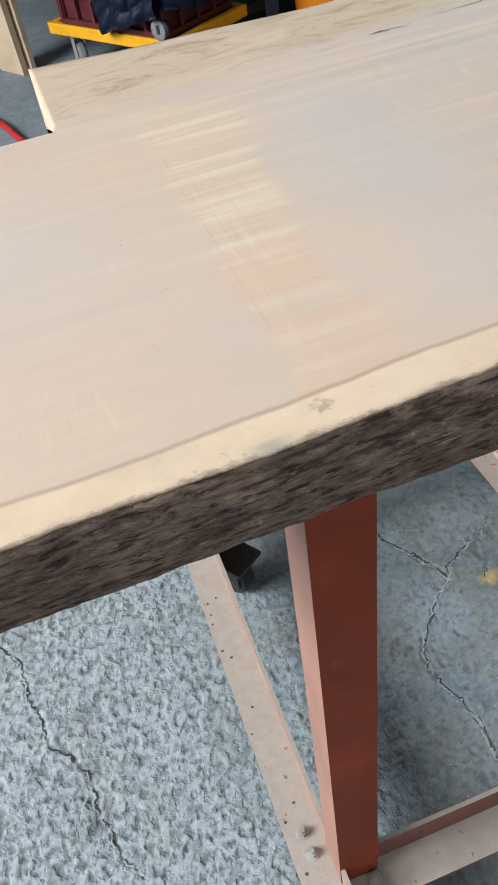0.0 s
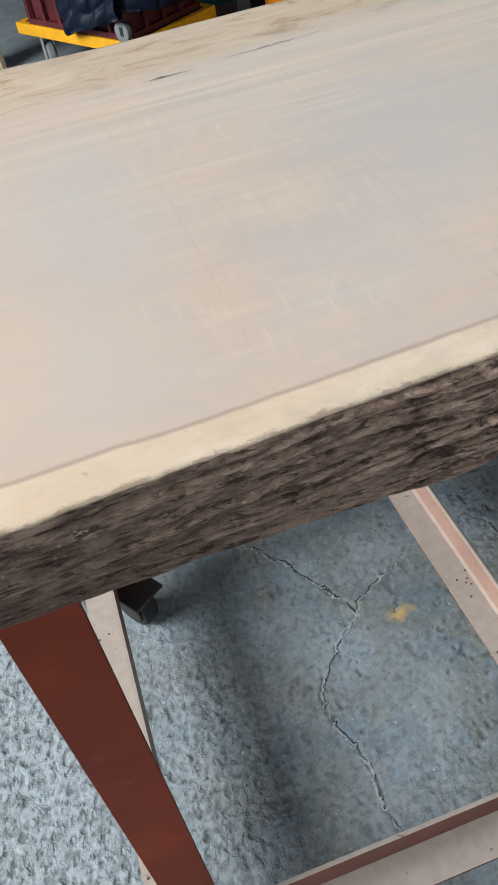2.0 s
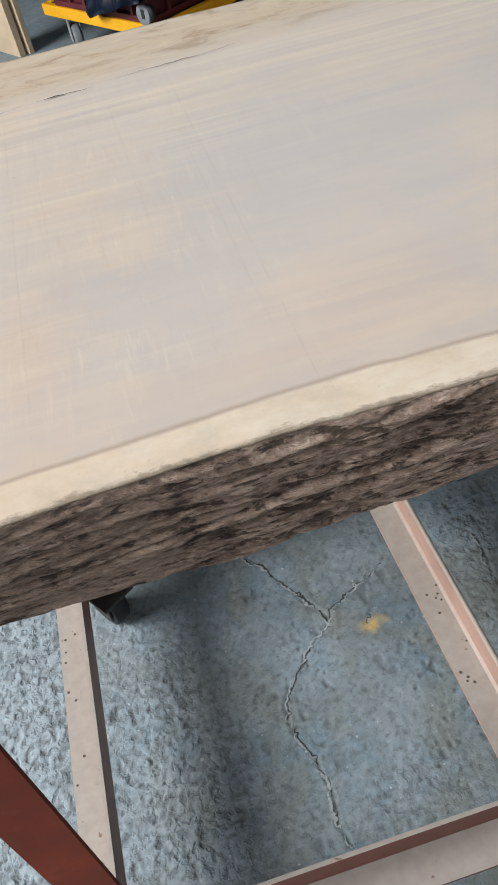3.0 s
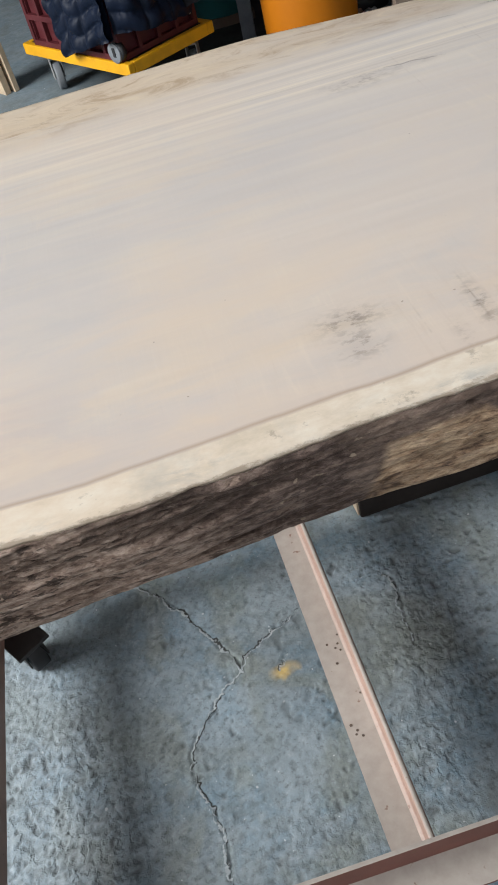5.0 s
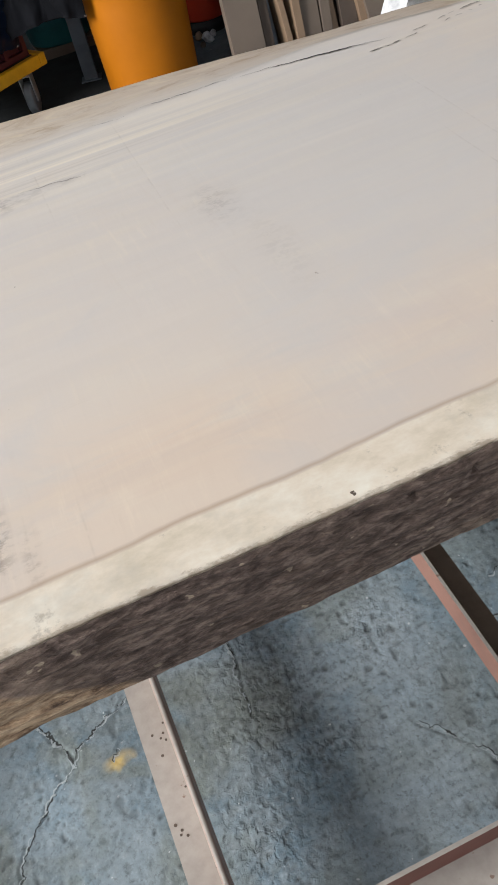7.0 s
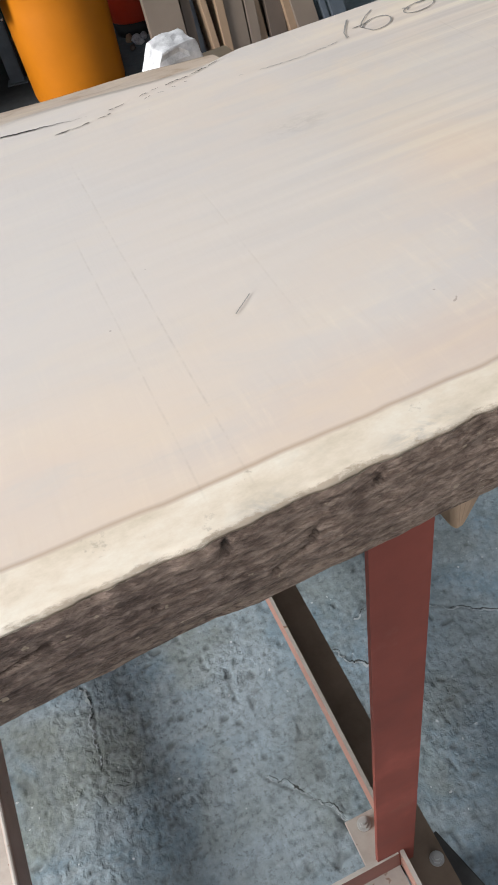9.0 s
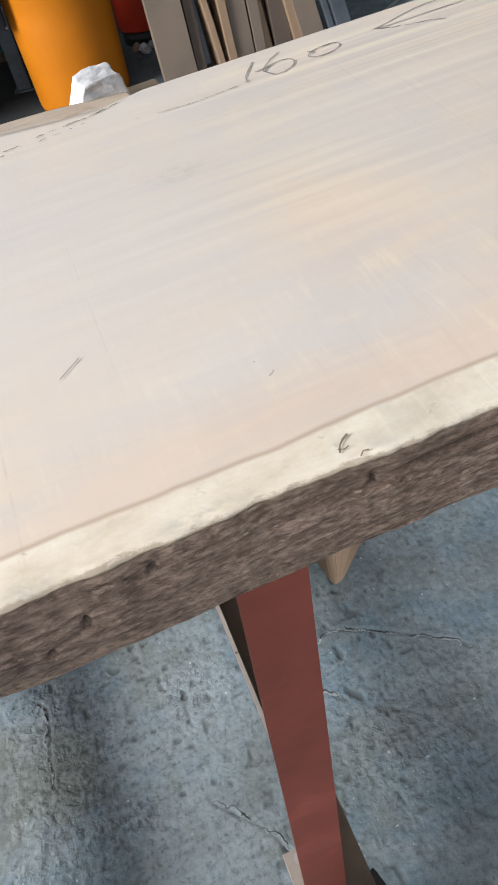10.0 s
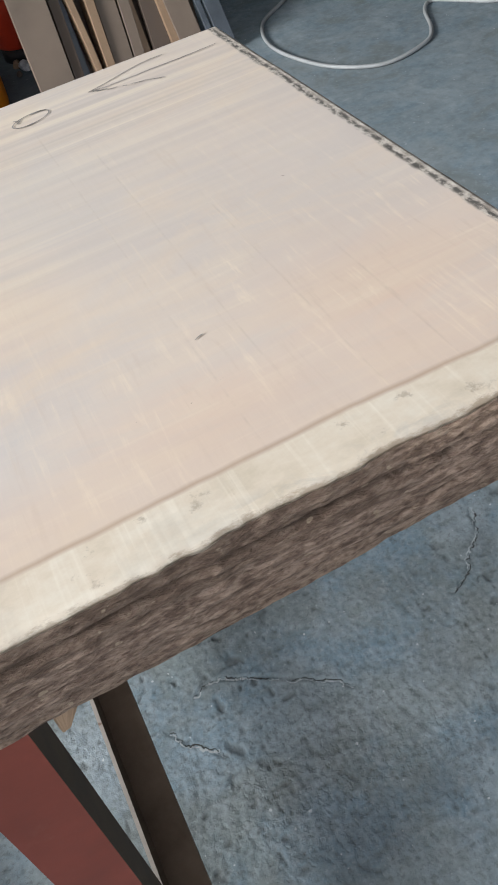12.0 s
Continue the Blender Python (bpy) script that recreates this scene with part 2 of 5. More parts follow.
    sapcol = n.mix(n.math("MULTIPLY", n.band(cross, 0.52, 0.72, 0, 0.4), n.band(ox, 1.15, 1.3, 0.12, 1.0)), sapcol, (0.78, 0.72, 0.61))
    sapcol = n.mix(n.band(n.noise(16.0, 6, 0.70), 0.52, 0.66, 0, 0.45), sapcol, (0.43, 0.395, 0.34))
    sapcol = n.mix(n.math("MULTIPLY", n.attribute("smudge"), n.band(n.noise(60.0, 6, 0.7, n.mapped((0.6, 1.2, 1.0)), 0.6), 0.44, 0.58)), sapcol, (0.27, 0.27, 0.265))
    ragged = n.math("ADD", n.attribute("brim"), n.band(n.noise(110.0, 6, 0.75, n.mapped((0.5, 1.0, 1.0))), 0.25, 0.75, -0.0045, 0.0045))
    sapcol = n.mix(n.band(ragged, 0.0002, 0.0022, 0.75, 0.0), sapcol, (0.30, 0.225, 0.155))
    sapcol = n.mix(n.band(n.noise(75.0, 5, 0.7), 0.62, 0.70, 0, 0.55), sapcol, (0.27, 0.22, 0.17))
    col = n.mix(n.band(sap, -0.0007, 0.0007, 1, 0), col, sapcol)
    col = n.mix(line, col, (0.30, 0.20, 0.13))
    dash = n.math("MULTIPLY", n.band(n.noise(90.0, 3, 0.7, n.mapped((0.4, 1.0, 1.0))), 0.40, 0.60, 0.05, 1.0), n.band(ox, 0.45, 0.7, 0.45, 1.0))
    wob = n.band(n.noise(9.0, 2), 0.0, 1.0, -0.0015, 0.0015)
    marks = 0.0
    for x0, y0, y1, s in SAW_LINES:
        d = n.band(n.math("ABSOLUTE", n.math("SUBTRACT", n.math("ADD", ox, wob), x0)), 0.0, 0.0008, 0.7 * s, 0.0)
        inside = n.math("MULTIPLY", n.band(oy, y0, y0 + 0.03), n.band(oy, y1 - 0.03, y1, 1, 0))
        marks = n.math("MAXIMUM", marks, n.math("MULTIPLY", d, inside))
    marks = n.math("MULTIPLY", marks, dash)
    col = n.mix(n.math("MULTIPLY", marks, 0.55), col, (0.28, 0.22, 0.17))
    end = n.math("ADD", n.attribute("end"), n.band(n.noise(90.0, 3), 0.0, 1.0, -0.0022, 0.0022))
    torn = n.noise(300.0, 5, 0.75, n.mapped((1.0, 0.55, 1.0)))
    col = n.mix(n.band(end, 0.0050, 0.0070, 0.8, 0), col, n.ramp(torn, (0.38, (0.20, 0.175, 0.15)), (0.52, (0.40, 0.36, 0.31)), (0.64, (0.62, 0.57, 0.50))))
    rim = n.math("MULTIPLY", n.band(end, 0.0022, 0.0036), n.band(end, 0.0050, 0.0068, 1, 0))
    rim = n.math("MULTIPLY", rim, n.band(torn, 0.46, 0.56, 0.95, 0.12))
    col = n.mix(rim, col, (0.075, 0.068, 0.062))
    nrm = n.bump(fine, 0.1, 0.0005)
    nrm = n.bump(n.math("SUBTRACT", n.math("MULTIPLY", cross, 0.35), n.math("MULTIPLY", marks, 0.5)), 0.25, 0.0006, nrm)
    nrm = n.bump(n.noise(3.0, 2, 0.5, n.mapped((1.0, 14.0, 1.0))), 0.25, 0.004, nrm)
    return n.finish(col, n.band(streak, 0.3, 0.7, 0.38, 0.52), nrm, 0.0, 0.42)


def bark_skin():
    n = Nodes("rough_bark")
    big = n.noise(9.0, 4, 0.6, n.mapped((1.0, 1.0, 2.2)), 0.6)
    fib = n.noise(62.0, 6, 0.72, n.mapped((1.0, 1.0, 3.6)), 0.25)
    thread = n.noise(190.0, 4, 0.7, n.mapped((0.8, 1.0, 2.2)), 0.2)
    grit = n.noise(330.0, 4, 0.65)
    spot = n.noise(190.0, 2, 0.5, n.mapped((0.8, 1.0, 1.3)))
    ridged = n.attribute("ridge")
    place = n.tree.nodes.new("ShaderNodeSeparateXYZ")
    n.link(n.coords.outputs["Object"], place.inputs[0])
    bx = n.math("ADD", place.outputs[0], 0.6)
    patch = n.noise(34.0, 6, 0.70, n.mapped((1.0, 1.0, 1.8)), 0.2)
    col = n.ramp(patch, (0.36, (0.080, 0.053, 0.041)), (0.50, (0.200, 0.138, 0.104)), (0.62, (0.34, 0.245, 0.185)))
    col = n.mix(n.band(fib, 0.38, 0.47, 0.75, 0), col, (0.040, 0.026, 0.020))
    col = n.mix(n.band(fib, 0.54, 0.64, 0, 0.65), col, (0.42, 0.315, 0.24))
    col = n.mix(n.band(big, 0.50, 0.64, 0, 0.5), col, n.ramp(thread, (0.40, (0.060, 0.040, 0.033)), (0.60, (0.190, 0.128, 0.102))))
    col = n.mix(n.math("MULTIPLY", ridged, 0.95), col, n.ramp(thread, (0.36, (0.190, 0.126, 0.094)), (0.5, (0.37, 0.262, 0.20)), (0.64, (0.56, 0.43, 0.34))))
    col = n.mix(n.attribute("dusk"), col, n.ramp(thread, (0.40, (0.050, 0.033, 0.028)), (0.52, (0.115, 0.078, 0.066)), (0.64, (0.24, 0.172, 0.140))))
    tan = n.math("MULTIPLY", n.attribute("bare"), n.band(thread, 0.3, 0.5, 0.7, 1.0))
    col = n.mix(tan, col, n.ramp(fib, (0.38, (0.12, 0.070, 0.042)), (0.47, (0.40, 0.255, 0.150)), (0.60, (0.66, 0.47, 0.30))))
    col = n.mix(n.attribute("pale"), col, n.ramp(thread, (0.41, (0.150, 0.100, 0.078)), (0.50, (0.300, 0.212, 0.166)), (0.60, (0.50, 0.37, 0.295))))
    crumb = n.math("MULTIPLY", n.attribute("crumb"), 0.55)
    col = n.mix(crumb, col, n.ramp(thread, (0.38, (0.155, 0.102, 0.074)), (0.50, (0.265, 0.182, 0.134)), (0.62, (0.40, 0.29, 0.22))))
    col = n.mix(n.math("MULTIPLY", n.attribute("upper"), 0.75), col, n.ramp(thread, (0.36, (0.120, 0.080, 0.058)), (0.52, (0.185, 0.126, 0.092)), (0.66, (0.27, 0.195, 0.148))))
    chipped = n.noise(150.0, 5, 0.68, n.mapped((0.45, 1.0, 2.4)), 0.3)
    near_end = n.band(bx, 0.55, 0.72, 1.0, 0.35)
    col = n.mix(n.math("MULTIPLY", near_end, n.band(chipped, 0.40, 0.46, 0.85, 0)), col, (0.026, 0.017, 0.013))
    col = n.mix(n.math("MULTIPLY", near_end, n.band(chipped, 0.56, 0.61, 0, 0.7)), col, (0.34, 0.245, 0.185))
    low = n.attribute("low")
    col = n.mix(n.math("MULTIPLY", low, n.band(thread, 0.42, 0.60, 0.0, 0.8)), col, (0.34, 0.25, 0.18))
    col = n.mix(n.band(spot, 0.70, 0.73, 0, 0.75), col, (0.46, 0.36, 0.26))
    # Crevice shade is put into the bark's colour; worm holes follow below.
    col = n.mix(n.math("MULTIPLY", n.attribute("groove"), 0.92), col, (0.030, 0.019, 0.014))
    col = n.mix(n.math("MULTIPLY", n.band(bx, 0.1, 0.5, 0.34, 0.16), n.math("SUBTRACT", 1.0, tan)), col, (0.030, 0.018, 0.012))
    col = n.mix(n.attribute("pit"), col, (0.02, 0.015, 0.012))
    nrm = n.bump(n.math("ADD", n.math("MULTIPLY", fib, 0.6), n.math("MULTIPLY", thread, 0.4)), 0.9, 0.0045)
    nrm = n.bump(chipped, 0.7, 0.0030, nrm)
    nrm = n.bump(grit, 0.35, 0.0010, nrm)
    return n.finish(col, 0.85, nrm, 0.0, 0.25)


def floor_concrete():
    n = Nodes("rough_concrete")
    place = n.tree.nodes.new("ShaderNodeSeparateXYZ")
    n.link(n.coords.outputs["Object"], place.inputs[0])
    fleck = n.noise(125.0, 4, 0.66)
    chips = n.noise(62.0, 5, 0.62)
    big = n.noise(3.0, 5, 0.6)
    mid = n.noise(11.0, 4, 0.55, None, 0.4)
    blue = n.noise(7.0, 5, 0.6, n.mapped((1.0, 1.3, 1.0)), 0.6)
    olive = n.noise(6.5, 4, 0.55, n.mapped((1.3, 1.0, 1.0)), 0.5)
    soft = n.noise(34.0, 5, 0.6)
    grain = n.noise(260.0, 3, 0.6)
    dots = n.noise(110.0, 1, 0.3)
    tone = n.noise(5.0, 6, 0.62, None, 0.8)
    worn = n.attribute("worn")
    rough = n.attribute("rough")
    close = n.attribute("close")
    nick = n.noise(84.0, 3.0, 0.58, n.mapped((1.0, 0.85, 1.0)), 0.15)
    step = n.noise(46.0, 3, 0.55)
    chip = n.math("MULTIPLY", n.band(nick, 0.37, 0.50), n.band(step, 0.36, 0.52, 0.55, 1.0))
    col = n.ramp(big, (0.3, (0.235, 0.288, 0.315)), (0.5, (0.285, 0.337, 0.360)), (0.7, (0.345, 0.385, 0.396)))
    col = n.mix(n.math("MULTIPLY", n.band(blue, 0.45, 0.60, 0, 0.85), n.band(close, 0, 1, 0.5, 1)), col, (0.196, 0.290, 0.355))
    col = n.mix(n.math("MULTIPLY", n.math("MULTIPLY", n.band(olive, 0.49, 0.62, 0, 0.85), n.band(place.outputs[0], 1.0, 1.35, 1.0, 0.3)), n.band(close, 0, 1, 0.25, 1)), col, (0.278, 0.292, 0.236))
    col = n.mix(n.band(soft, 0.46, 0.62, 0, 0.45), col, (0.370, 0.412, 0.428))
    col = n.mix(n.band(soft, 0.34, 0.46, 0.40, 0), col, (0.190, 0.215, 0.225))
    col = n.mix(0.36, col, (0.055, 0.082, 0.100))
    # Worn ground is paler, with painted light in the same mask.
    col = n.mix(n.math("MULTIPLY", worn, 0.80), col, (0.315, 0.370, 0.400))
    col = n.mix(n.band(mid, 0.52, 0.66, 0, 0.40), col, (0.170, 0.190, 0.192))
    col = n.mix(n.band(tone, 0.53, 0.63, 0, 0.45), col, (0.150, 0.163, 0.152))
    col = n.mix(n.band(tone, 0.32, 0.46, 0.4, 0), col, (0.345, 0.40, 0.43))
    col = n.mix(n.math("MULTIPLY", n.band(chips, 0.36, 0.46, 0.50, 0), n.band(close, 0, 1, 0.25, 1)), col, (0.115, 0.130, 0.132))
    col = n.mix(n.band(chips, 0.55, 0.68, 0, 0.35), col, (0.33, 0.365, 0.375))
    col = n.mix(n.math("MULTIPLY", n.band(fleck, 0.34, 0.45, 0.60, 0), n.band(close, 0, 1, 0.25, 1)), col, (0.100, 0.110, 0.112))
    col = n.mix(n.math("MULTIPLY", n.band(fleck, 0.58, 0.70, 0, 0.40), n.band(close, 0, 1, 0.25, 1)), col, (0.38, 0.415, 0.425))
    # Shadowed gaps between chips and their bright tops are painted in.
    col = n.mix(n.math("MULTIPLY", rough, n.band(chip, 0.0, 0.55, 0.56, 0)), col, (0.085, 0.095, 0.098))
    col = n.mix(n.math("MULTIPLY", rough, n.band(nick, 0.52, 0.66, 0, 0.30)), col, (0.48, 0.52, 0.535))
    col = n.mix(n.band(grain, 0.35, 0.70, 0, 0.12), col, (0.12, 0.13, 0.13))
    col = n.mix(n.band(dots, 0.775, 0.79, 0, 0.6), col, (0.60, 0.61, 0.61))
    # Recesses get their shade as a dark tone.
    col = n.mix(n.math("MULTIPLY", n.attribute("hollow"), 0.72), col, (0.085, 0.092, 0.092))
    # Painted shadows and olive stains share this mask.
    col = n.mix(n.attribute("shade_stain"), col, n.mix(n.band(olive, 0.42, 0.58), (0.088, 0.104, 0.112), (0.108, 0.108, 0.092)))
    col = n.mix(n.attribute("back_shade"), col, (0.016, 0.015, 0.014))
    col = n.mix(n.attribute("paint"), col, (0.60, 0.40, 0.11))
    relief = n.math("ADD", n.math("MULTIPLY", chips, 0.20), n.math("MULTIPLY", fleck, 0.14))
    nrm = n.bump(n.math("ADD", relief, n.math("MULTIPLY", n.math("MULTIPLY", chip, n.band(rough, 0.0, 1.0, 0.07, 1.0)), 0.30)), n.band(close, 0.0, 1.0, 0.35, 1.0), 0.0045)
    nrm = n.bump(grain, 0.35, 0.0010, nrm)
    return n.finish(col, n.band(mid, 0.3, 0.7, 0.66, 0.84), nrm, 0.0, 0.14)


def red_primer(name, tint):
    n = Nodes(name)
    big = n.noise(11.0, 5, 0.6)
    fine = n.noise(70.0, 4, 0.6)
    col = n.ramp(big, (0.3, tuple(c * 0.76 for c in tint)), (0.55, tint), (0.75, tuple(c * 1.4 for c in tint)))
    col = n.mix(n.band(n.noise(28.0, 3), 0.66, 0.76, 0, 0.3), col, (0.24, 0.10, 0.07))
    return n.finish(col, n.band(big, 0.3, 0.7, 0.55, 0.7), n.bump(fine, 0.3, 0.0006), 0.0, 0.12)


def bar_paint(name, lip):
    """Beige paint, dusty on what faces up, over red primer that shows on the lips."""
    n = Nodes(name)
    big = n.noise(9.0, 5, 0.6)
    fine = n.noise(70.0, 4, 0.6)
    geo = n.tree.nodes.new("ShaderNodeNewGeometry")
    sep = n.tree.nodes.new("ShaderNodeSeparateXYZ")
    n.link(geo.outputs["Normal"], sep.inputs[0])
    red = n.ramp(big, (0.3, tuple(c * 0.75 for c in lip)), (0.55, lip), (0.75, tuple(c * 1.3 for c in lip)))
    dust = n.math("MULTIPLY", n.band(sep.outputs[2], 0.5, 0.9), n.band(big, 0.2, 0.45, 0.93, 1.0))
    beige = n.ramp(fine, (0.3, (0.320, 0.278, 0.240)), (0.65, (0.375, 0.330, 0.288)))
    col = n.mix(dust, red, beige)
    rust = n.band(n.noise(75.0, 2, 0.5), 0.70, 0.74)
    col = n.mix(n.math("MULTIPLY", rust, 0.75), col, (0.16, 0.075, 0.045))
    return n.finish(col, 0.5, n.bump(fine, 0.3, 0.0006), 0.0, 0.4)


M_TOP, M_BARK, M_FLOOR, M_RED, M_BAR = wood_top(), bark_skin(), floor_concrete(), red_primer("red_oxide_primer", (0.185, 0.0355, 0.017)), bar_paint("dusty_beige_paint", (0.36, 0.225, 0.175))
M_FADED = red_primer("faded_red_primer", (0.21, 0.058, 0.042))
M_RAIL = bar_paint("dusty_beige_over_primer", (0.165, 0.060, 0.043))
# Lighter primer: the door's light on left faces is put into the colour.
M_LITPRIMER = plain("lit_side_primer", (0.30, 0.155, 0.115), 0.6, 0, 0.2, 14)
# Brown steel that also carries the shade of unlit sides in its tone.
M_BROWN = plain("shade_brown_steel", (0.165, 0.120, 0.088), 0.72, 0, 0.3, 14, 60, 0.001, 0.1)
M_RUBBER = plain("black_rubber", (0.018, 0.018, 0.019), 0.6, 0, 0.3, 20)
M_GREYWHEEL = plain("grey_wheel_rubber", (0.17, 0.18, 0.19), 0.55, 0, 0.3, 20)
M_STEEL = plain("zinc_steel", (0.42, 0.41, 0.39), 0.45, 0.4, 0.3, 25)
M_DARKSTEEL = plain("dark_steel", (0.06, 0.058, 0.055), 0.5, 0.6, 0.3, 25)
M_YELLOW = plain("yellow_paint", (0.76, 0.37, 0.010), 0.42, 0, 0.2, 9)
M_DECK = plain("worn_deck_plate", (0.055, 0.045, 0.042), 0.7, 0, 0.35, 9)
M_ORANGE = plain("orange_plastic", (0.47, 0.142, 0.002), 0.55, 0, 0.12, 3, 40, 0.0004, 0.3)
M_CRATE = plain("dark_red_plastic", (0.085, 0.012, 0.015), 0.5, 0, 0.3, 12)
M_NAVY = plain("navy_nylon", (0.0032, 0.0075, 0.020), 0.55, 0, 0.35, 14, 90, 0.002, 0.22)
M_BLACK = plain("black_cloth", (0.009, 0.009, 0.011), 0.8, 0, 0.3, 14, 120, 0.002, 0.1)
M_PINE = plain("pale_pine", (0.52, 0.40, 0.27), 0.6, 0, 0.25, 6, 45, 0.001)
M_PLANKA = plain("grey_brown_plank", (0.175, 0.130, 0.098), 0.7, 0, 0.3, 5, 40, 0.001)
M_PLANKB = plain("tan_plank", (0.27, 0.175, 0.108), 0.68, 0, 0.3, 5, 40, 0.001)
M_PLANKC = plain("dark_plank", (0.095, 0.067, 0.050), 0.7, 0, 0.3, 5, 40, 0.001)
M_STONE = plain("white_plaster", (0.50, 0.49, 0.49), 0.75, 0, 0.45, 60, 150, 0.002)
M_HOSE = plain("pale_grey_rubber", (0.33, 0.34, 0.34), 0.5, 0, 0.2, 12)
M_TEAL = plain("teal_plastic", (0.010, 0.10, 0.11), 0.5, 0, 0.3, 10)
M_REDPLASTIC = plain("red_plastic", (0.45, 0.035, 0.012), 0.45, 0, 0.2, 8)
M_BLUEGREY = plain("blue_grey_steel", (0.085, 0.098, 0.115), 0.5, 0.2, 0.3, 12)
# The shop's unlit depth is put into this near-black wall colour.
M_WALL = plain("shade_dark_wall", (0.016, 0.0155, 0.015), 0.85, 0, 0.25, 1.5, 30, 0.002, 0.1)
M_CEIL = plain("ceiling_sheet", (0.30, 0.30, 0.30), 0.8, 0, 0.15, 1.5)
M_PENCIL = plain("graphite", (0.25, 0.235, 0.215), 0.6, 0, 0.3, 200)
M_CRACK = plain("crack_shadow", (0.040, 0.042, 0.040), 0.9, 0, 0.4, 60)
M_WEDGE = plain("weathered_wedge_wood", (0.33, 0.215, 0.135), 0.75, 0, 0.35, 30, 90, 0.002)
M_CRACKRIM = plain("pale_broken_concrete", (0.34, 0.37, 0.375), 0.8, 0, 0.3, 60)
M_RUSTPIT = plain("rust_hole", (0.105, 0.072, 0.055), 0.8, 0, 0.3, 200)
# Near-black timber: the beam's shaded front is in its colour.
M_BEAM = plain("shaded_timber", (0.030, 0.025, 0.022), 0.8, 0, 0.4, 14, 70, 0.002, 0.15)
M_GOUGE = plain("bruised_sapwood", (0.20, 0.145, 0.10), 0.8, 0, 0.4, 300)
# Near-black for the shade inside splits in the slab.
M_SPLITSHADE = plain("split_shade", (0.018, 0.014, 0.012), 0.9, 0, 0.3, 100)
M_REDHOSE = plain("red_rubber", (0.42, 0.02, 0.025), 0.5, 0, 0.2, 12)


# ---- mesh helpers ----
def mesh_of(name, bm, material, smooth=False):
    me = bpy.data.meshes.new(name)
    bm.to_mesh(me)
    bm.free()
    if material:
        me.materials.append(material)
    if smooth:
        me.shade_smooth()
    return me


def part(name, bm, material, parent, label="", smooth=False):
    ob = new(name, mesh_of(name, bm, material, smooth))
    ob.parent = parent
    return tagged(ob, label)


def thing(name, place, label, category, group="", turn=0.0):
    ob = new(name)
    ob.empty_display_size = 0.05
    ob.matrix_world = pose(*place, 0, 0, turn)
    return tagged(ob, label, category, group)


def box(bm, lo, hi, bevel=0.0, m=None):
    r = bmesh.ops.create_cube(bm, size=1.0)
    verts = r["verts"]
    lo, hi = Vector(lo), Vector(hi)
    for v in verts:
        v.co = Vector((v.co[i] + 0.5) * (hi[i] - lo[i]) + lo[i] for i in range(3))
    if bevel:
        edges = list({e for v in verts for e in v.link_edges})
        out = bmesh.ops.bevel(bm, geom=edges, offset=bevel, segments=2, affect="EDGES", profile=0.6)
        verts = list({v for fc in out["faces"] for v in fc.verts} | {v for v in verts if v.is_valid})
    if m is not None:
        bmesh.ops.transform(bm, matrix=m, verts=verts)
    return bm


def one_box(lo, hi, bevel=0.0, m=None):
    return box(bmesh.new(), lo, hi, bevel, m)


def cyl(bm, radius, depth, m=None, segments=24, radius2=None, bevel=0.0):
    r = bmesh.ops.create_cone(bm, cap_ends=True, segments=segments, radius1=radius, radius2=radius if radius2 is None else radius2, depth=depth)
    verts = r["verts"]
    if bevel:
        rim = [e for e in {e for v in verts for e in v.link_edges} if abs(e.verts[0].co.z - e.verts[1].co.z) < 1e-6]
        out = bmesh.ops.bevel(bm, geom=rim, offset=bevel, segments=2, affect="EDGES", profile=0.6)
        verts = list({v for fc in out["faces"] for v in fc.verts} | {v for v in verts if v.is_valid})
    if m is not None:
        bmesh.ops.transform(bm, matrix=m, verts=verts)
    return bm


def profile_bar(points, length, m):
    """Extrude a closed outline (x, y) along +z by length, then place it."""
    bm = bmesh.new()
    a = [bm.verts.new((x, y, 0)) for x, y in points]
    b = [bm.verts.new((x, y, length)) for x, y in points]
    bm.faces.new(list(reversed(a)))
    bm.faces.new(b)
    for i in range(len(a)):
        j = (i + 1) % len(a)
        bm.faces.new((a[i], a[j], b[j], b[i]))
    bmesh.ops.transform(bm, matrix=m, verts=bm.verts)
    bmesh.ops.recalc_face_normals(bm, faces=bm.faces)
    return bm


def tube(points, radius, closed=False, segments=8):
    """A round tube along a smooth line through the points."""
    pts = [Vector(p) for p in points]
    line = []
    n = len(pts)
    for i in range(n - 1 if not closed else n):
        p0, p1, p2, p3 = (pts[(i + k) % n] if closed else pts[min(max(i + k, 0), n - 1)] for k in (-1, 0, 1, 2))
        for k in range(8):
            t = k / 8
            line.append(0.5 * ((2 * p1) + (p2 - p0) * t + (2 * p0 - 5 * p1 + 4 * p2 - p3) * t * t + (3 * p1 - p0 - 3 * p2 + p3) * t ** 3))
    if not closed:
        line.append(pts[-1])
    bm = bmesh.new()
    rings = []
    for i, p in enumerate(line):
        d = (line[min(i + 1, len(line) - 1)] - line[max(i - 1, 0)]).normalized()
        side = d.cross(Vector((0, 0, 1)))
        side = side.normalized() if side.length > 1e-4 else Vector((1, 0, 0))
        up = side.cross(d)
        rings.append([bm.verts.new(p + radius * (math.cos(a) * side + math.sin(a) * up)) for a in (2 * math.pi * k / segments for k in range(segments))])
    for a, b in zip(rings, rings[1:]):
        for k in range(segments):
            bm.faces.new((a[k], a[(k + 1) % segments], b[(k + 1) % segments], b[k]))
    bm.faces.new(rings[0])
    bm.faces.new(list(reversed(rings[-1])))
    bmesh.ops.recalc_face_normals(bm, faces=bm.faces)
    return bm


